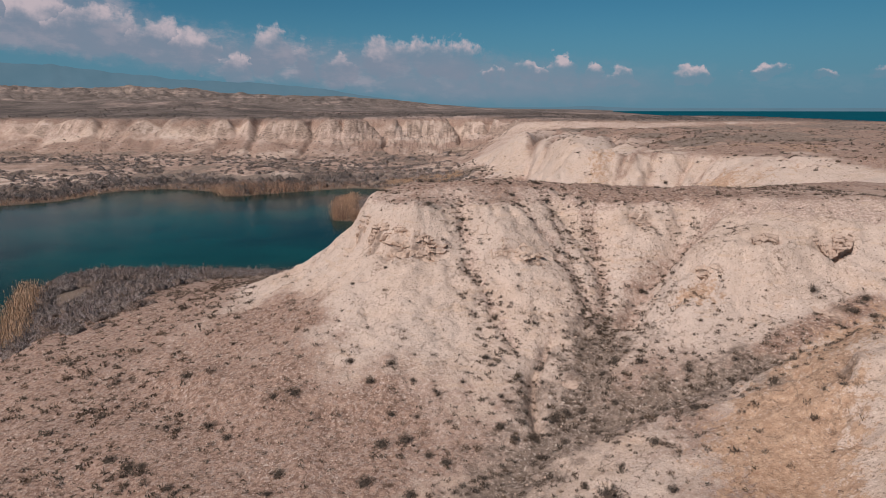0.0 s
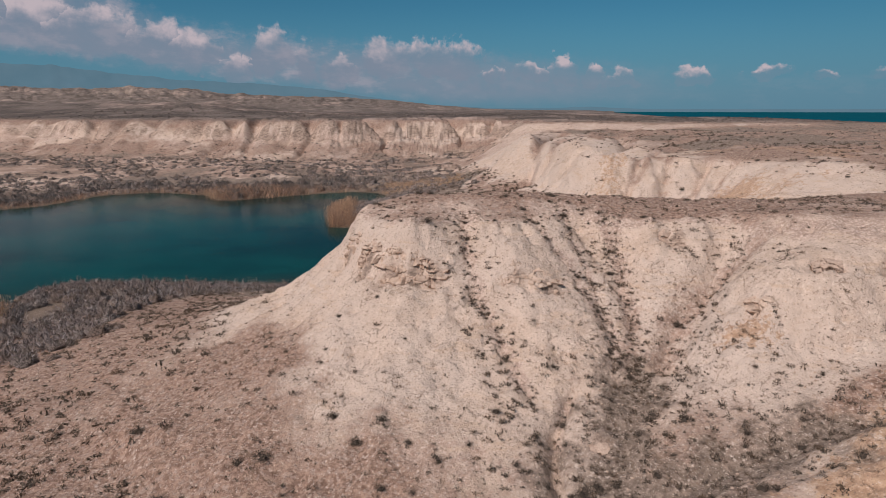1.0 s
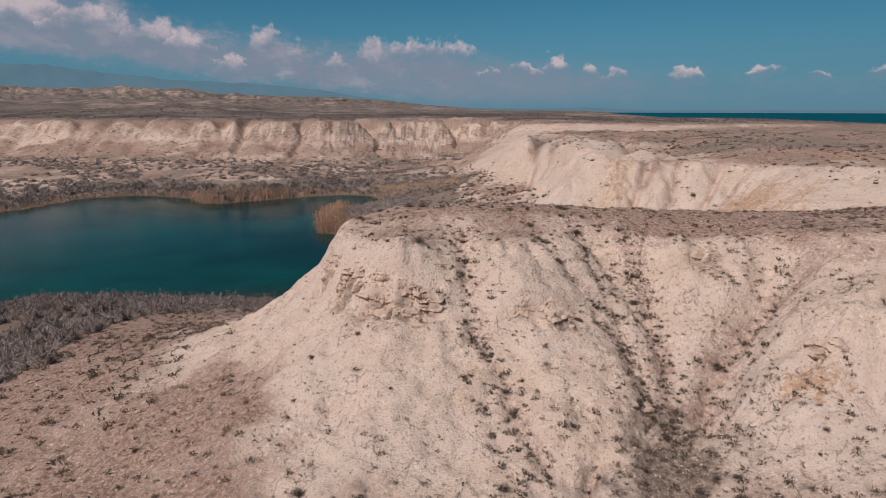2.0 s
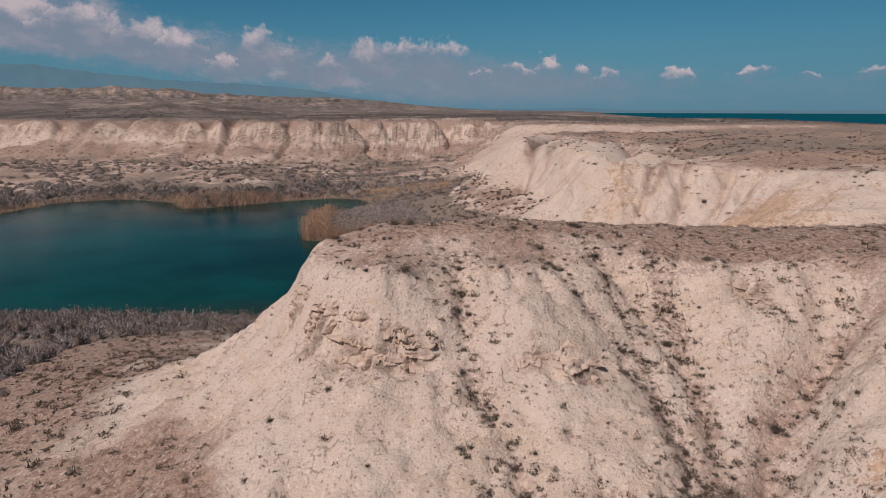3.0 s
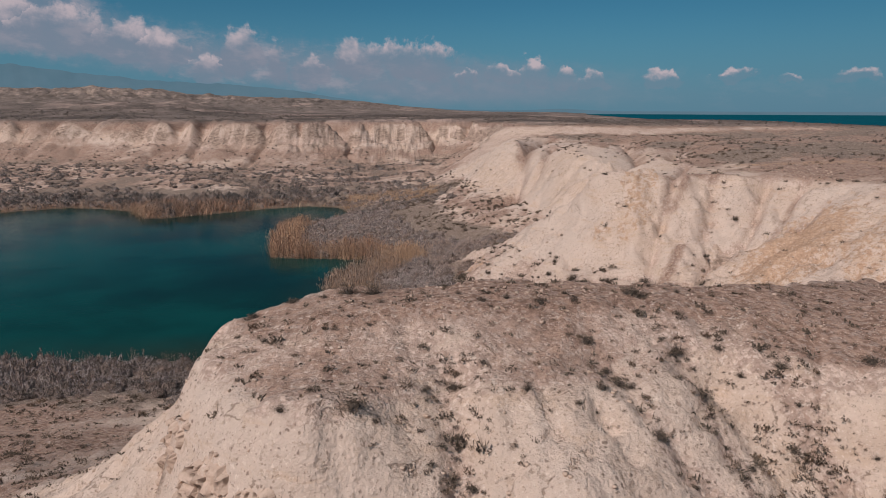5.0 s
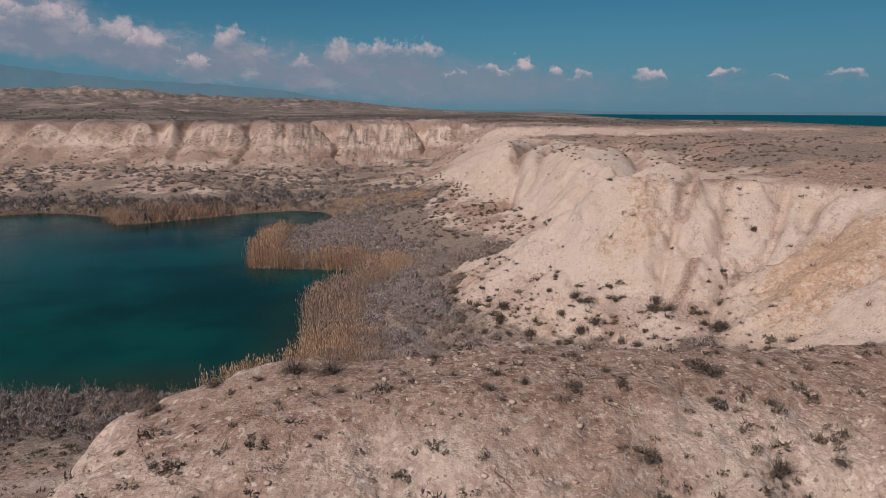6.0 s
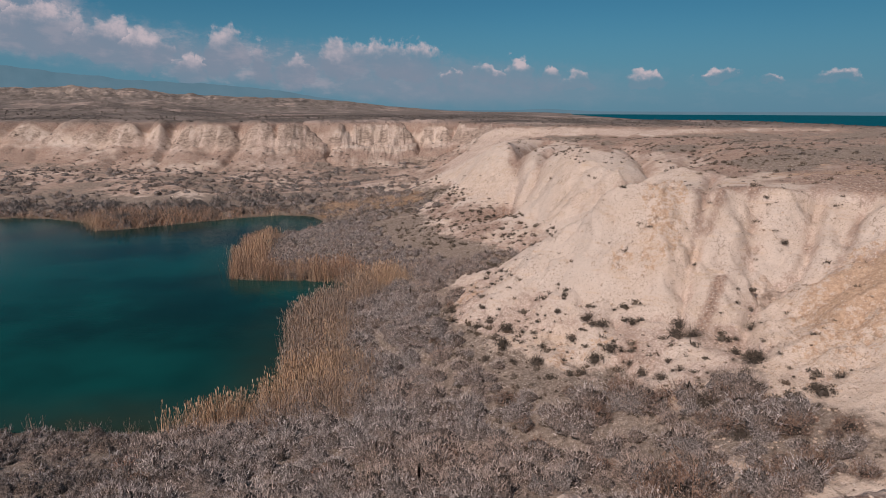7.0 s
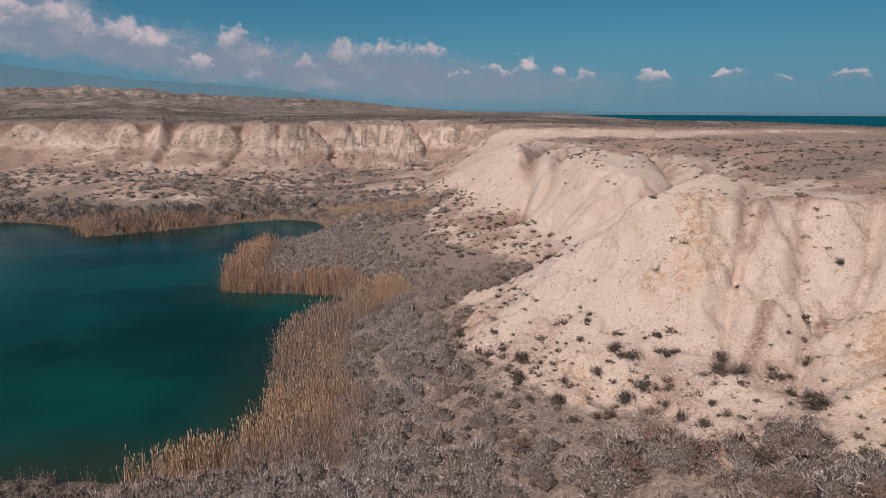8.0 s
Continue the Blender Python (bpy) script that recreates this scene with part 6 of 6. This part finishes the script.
def build_ledges():
    """Undercut walls of layered rock that stand out of the slopes."""
    rng = np.random.default_rng(23)
    for number, (lx, ly, half, depth) in enumerate(LEDGES):
        e = 0.7
        gx, gy = float(ground_at(lx + e, ly) - ground_at(lx - e, ly)), float(ground_at(lx, ly + e) - ground_at(lx, ly - e))
        n = math.hypot(gx, gy) + 1e-6
        ux, uy = gx / n, gy / n
        nu, nv = int(2.5 * half / 0.035), 34
        A, V = np.meshgrid(np.linspace(-1.25 * half, 1.25 * half, nu), np.linspace(0, 1, nv))
        seed = 100 + 7 * number
        wave = 0.16 * vnoise(A * 1.3, 0 * A + seed, seed)
        deep = 0.55 + 0.25 * half
        fx, fy = lx - A * uy + wave * ux, ly + A * ux + wave * uy
        low = ground_at(fx - 0.25 * ux, fy - 0.25 * uy) - 0.10
        high = ground_at(fx + deep * ux, fy + deep * uy) - 0.03
        z = low + (high - low) * V
        shape = np.clip(1 - np.abs(A / (1.25 * half)) ** 3, 0, 1) * np.sin(np.pi * np.clip(V, 0, 1)) ** 0.6
        fade = ramp(shape + 0.45 * fbm(A * 1.6, V * 2.6, 4, seed + 9), 0.18, 0.62) * ramp(shape, 0.0, 0.2)
        bend = z * 5.6 + 0.9 * vnoise(A * 0.9, V * 1.5, seed) + 0.5 * fbm(A * 2.5, V * 4, 4, seed + 8)
        layer = np.floor(bend)
        across = A * (2.0 + 1.3 * lattice(layer, 0 * layer, seed + 1)) + 3.7 * lattice(layer, 0 * layer + 1, seed + 2) + 0.8 * fbm(A * 2.6, z * 4, 4, seed + 4)
        piece = np.floor(across)
        block = lattice(piece, layer, seed + 5)
        strata = lattice(layer, 0 * layer + 2, seed + 6)
        edge = np.minimum(np.minimum(bend - layer, layer + 1 - bend), 1.6 * np.minimum(across - piece, piece + 1 - across))
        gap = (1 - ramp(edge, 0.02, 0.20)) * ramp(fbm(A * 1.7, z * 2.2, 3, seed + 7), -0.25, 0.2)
        under = ramp(V, 0.10, 0.22) * (1 - ramp(V, 0.30, 0.42)) * ramp(vnoise(A * 1.4, 0 * A, seed + 10), -0.5, 0.1)
        push = fade * (0.04 + 0.20 * depth * ramp(V, 0.28, 0.44) + 0.12 * strata + 0.04 * block - 0.09 * gap - 0.5 * depth * under + 0.16 * fbm(A * 3.4, z * 5.0, 5, seed + 3, 0.6)) - 0.25 * (1 - fade)
        out = deep * V - 0.25 * (1 - V) - push
        if 0.5 <= depth < 0.8:
            # a lip that overhangs a dark hollow
            lip = ramp(V, 0.34, 0.46)
            out = out + fade * (0.55 * (1 - lip) - 0.26 * lip * (1 - ramp(V, 0.6, 1.0)))
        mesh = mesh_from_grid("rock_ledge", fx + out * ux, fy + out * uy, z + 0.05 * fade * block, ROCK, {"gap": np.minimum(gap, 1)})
        mesh.data.polygons.foreach_set("use_smooth", np.zeros(len(mesh.data.polygons), bool))
        tagged(mesh, "crumbling pale rock ledge jutting from the eroded slope", "rock ledge", "ledges in the slopes")


def build_stones():
    rng = np.random.default_rng(29)
    kinds = []
    for k in range(6):
        bm = stone_shape(rng, 0.65, 0)
        v = np.array([p.co[:] for p in bm.verts])
        bm.verts.index_update()
        t = np.array([[q.index for q in f.verts] for f in bm.faces])
        bm.free()
        kinds.append((v, t))
    x, y = sown(rng, -22, 22, 18, 43, 15000, lambda a, b: (0.35 + 0.65 * (1 - ramp(slope_at(a, b), 0.3, 0.6))) * (0.5 + 0.7 * fbm(a * 0.3, b * 0.3, 3, 81)) * (shore_distance(a, b) > 3))
    s = 0.028 + 0.075 * rng.random(len(x)) ** 4
    scatter("loose_stones", kinds, x, y, s, s, ROCK, "pale loose stones strewn over the slopes and bluff top", "stones", rng, sink=-0.1)
    x, y = sown(rng, 2, 34, 58, 84, 5000, lambda a, b: (0.3 + 0.7 * ramp(-ground_at(a, b), -6, -4)) * (ground_at(a, b) > 3))
    s = 0.05 + 0.13 * rng.random(len(x)) ** 3
    scatter("loose_stones", kinds, x, y, s, s, ROCK, "pale loose stones strewn at the foot of the hill", "stones", rng, sink=-0.1)


build_ledges()
build_stones()
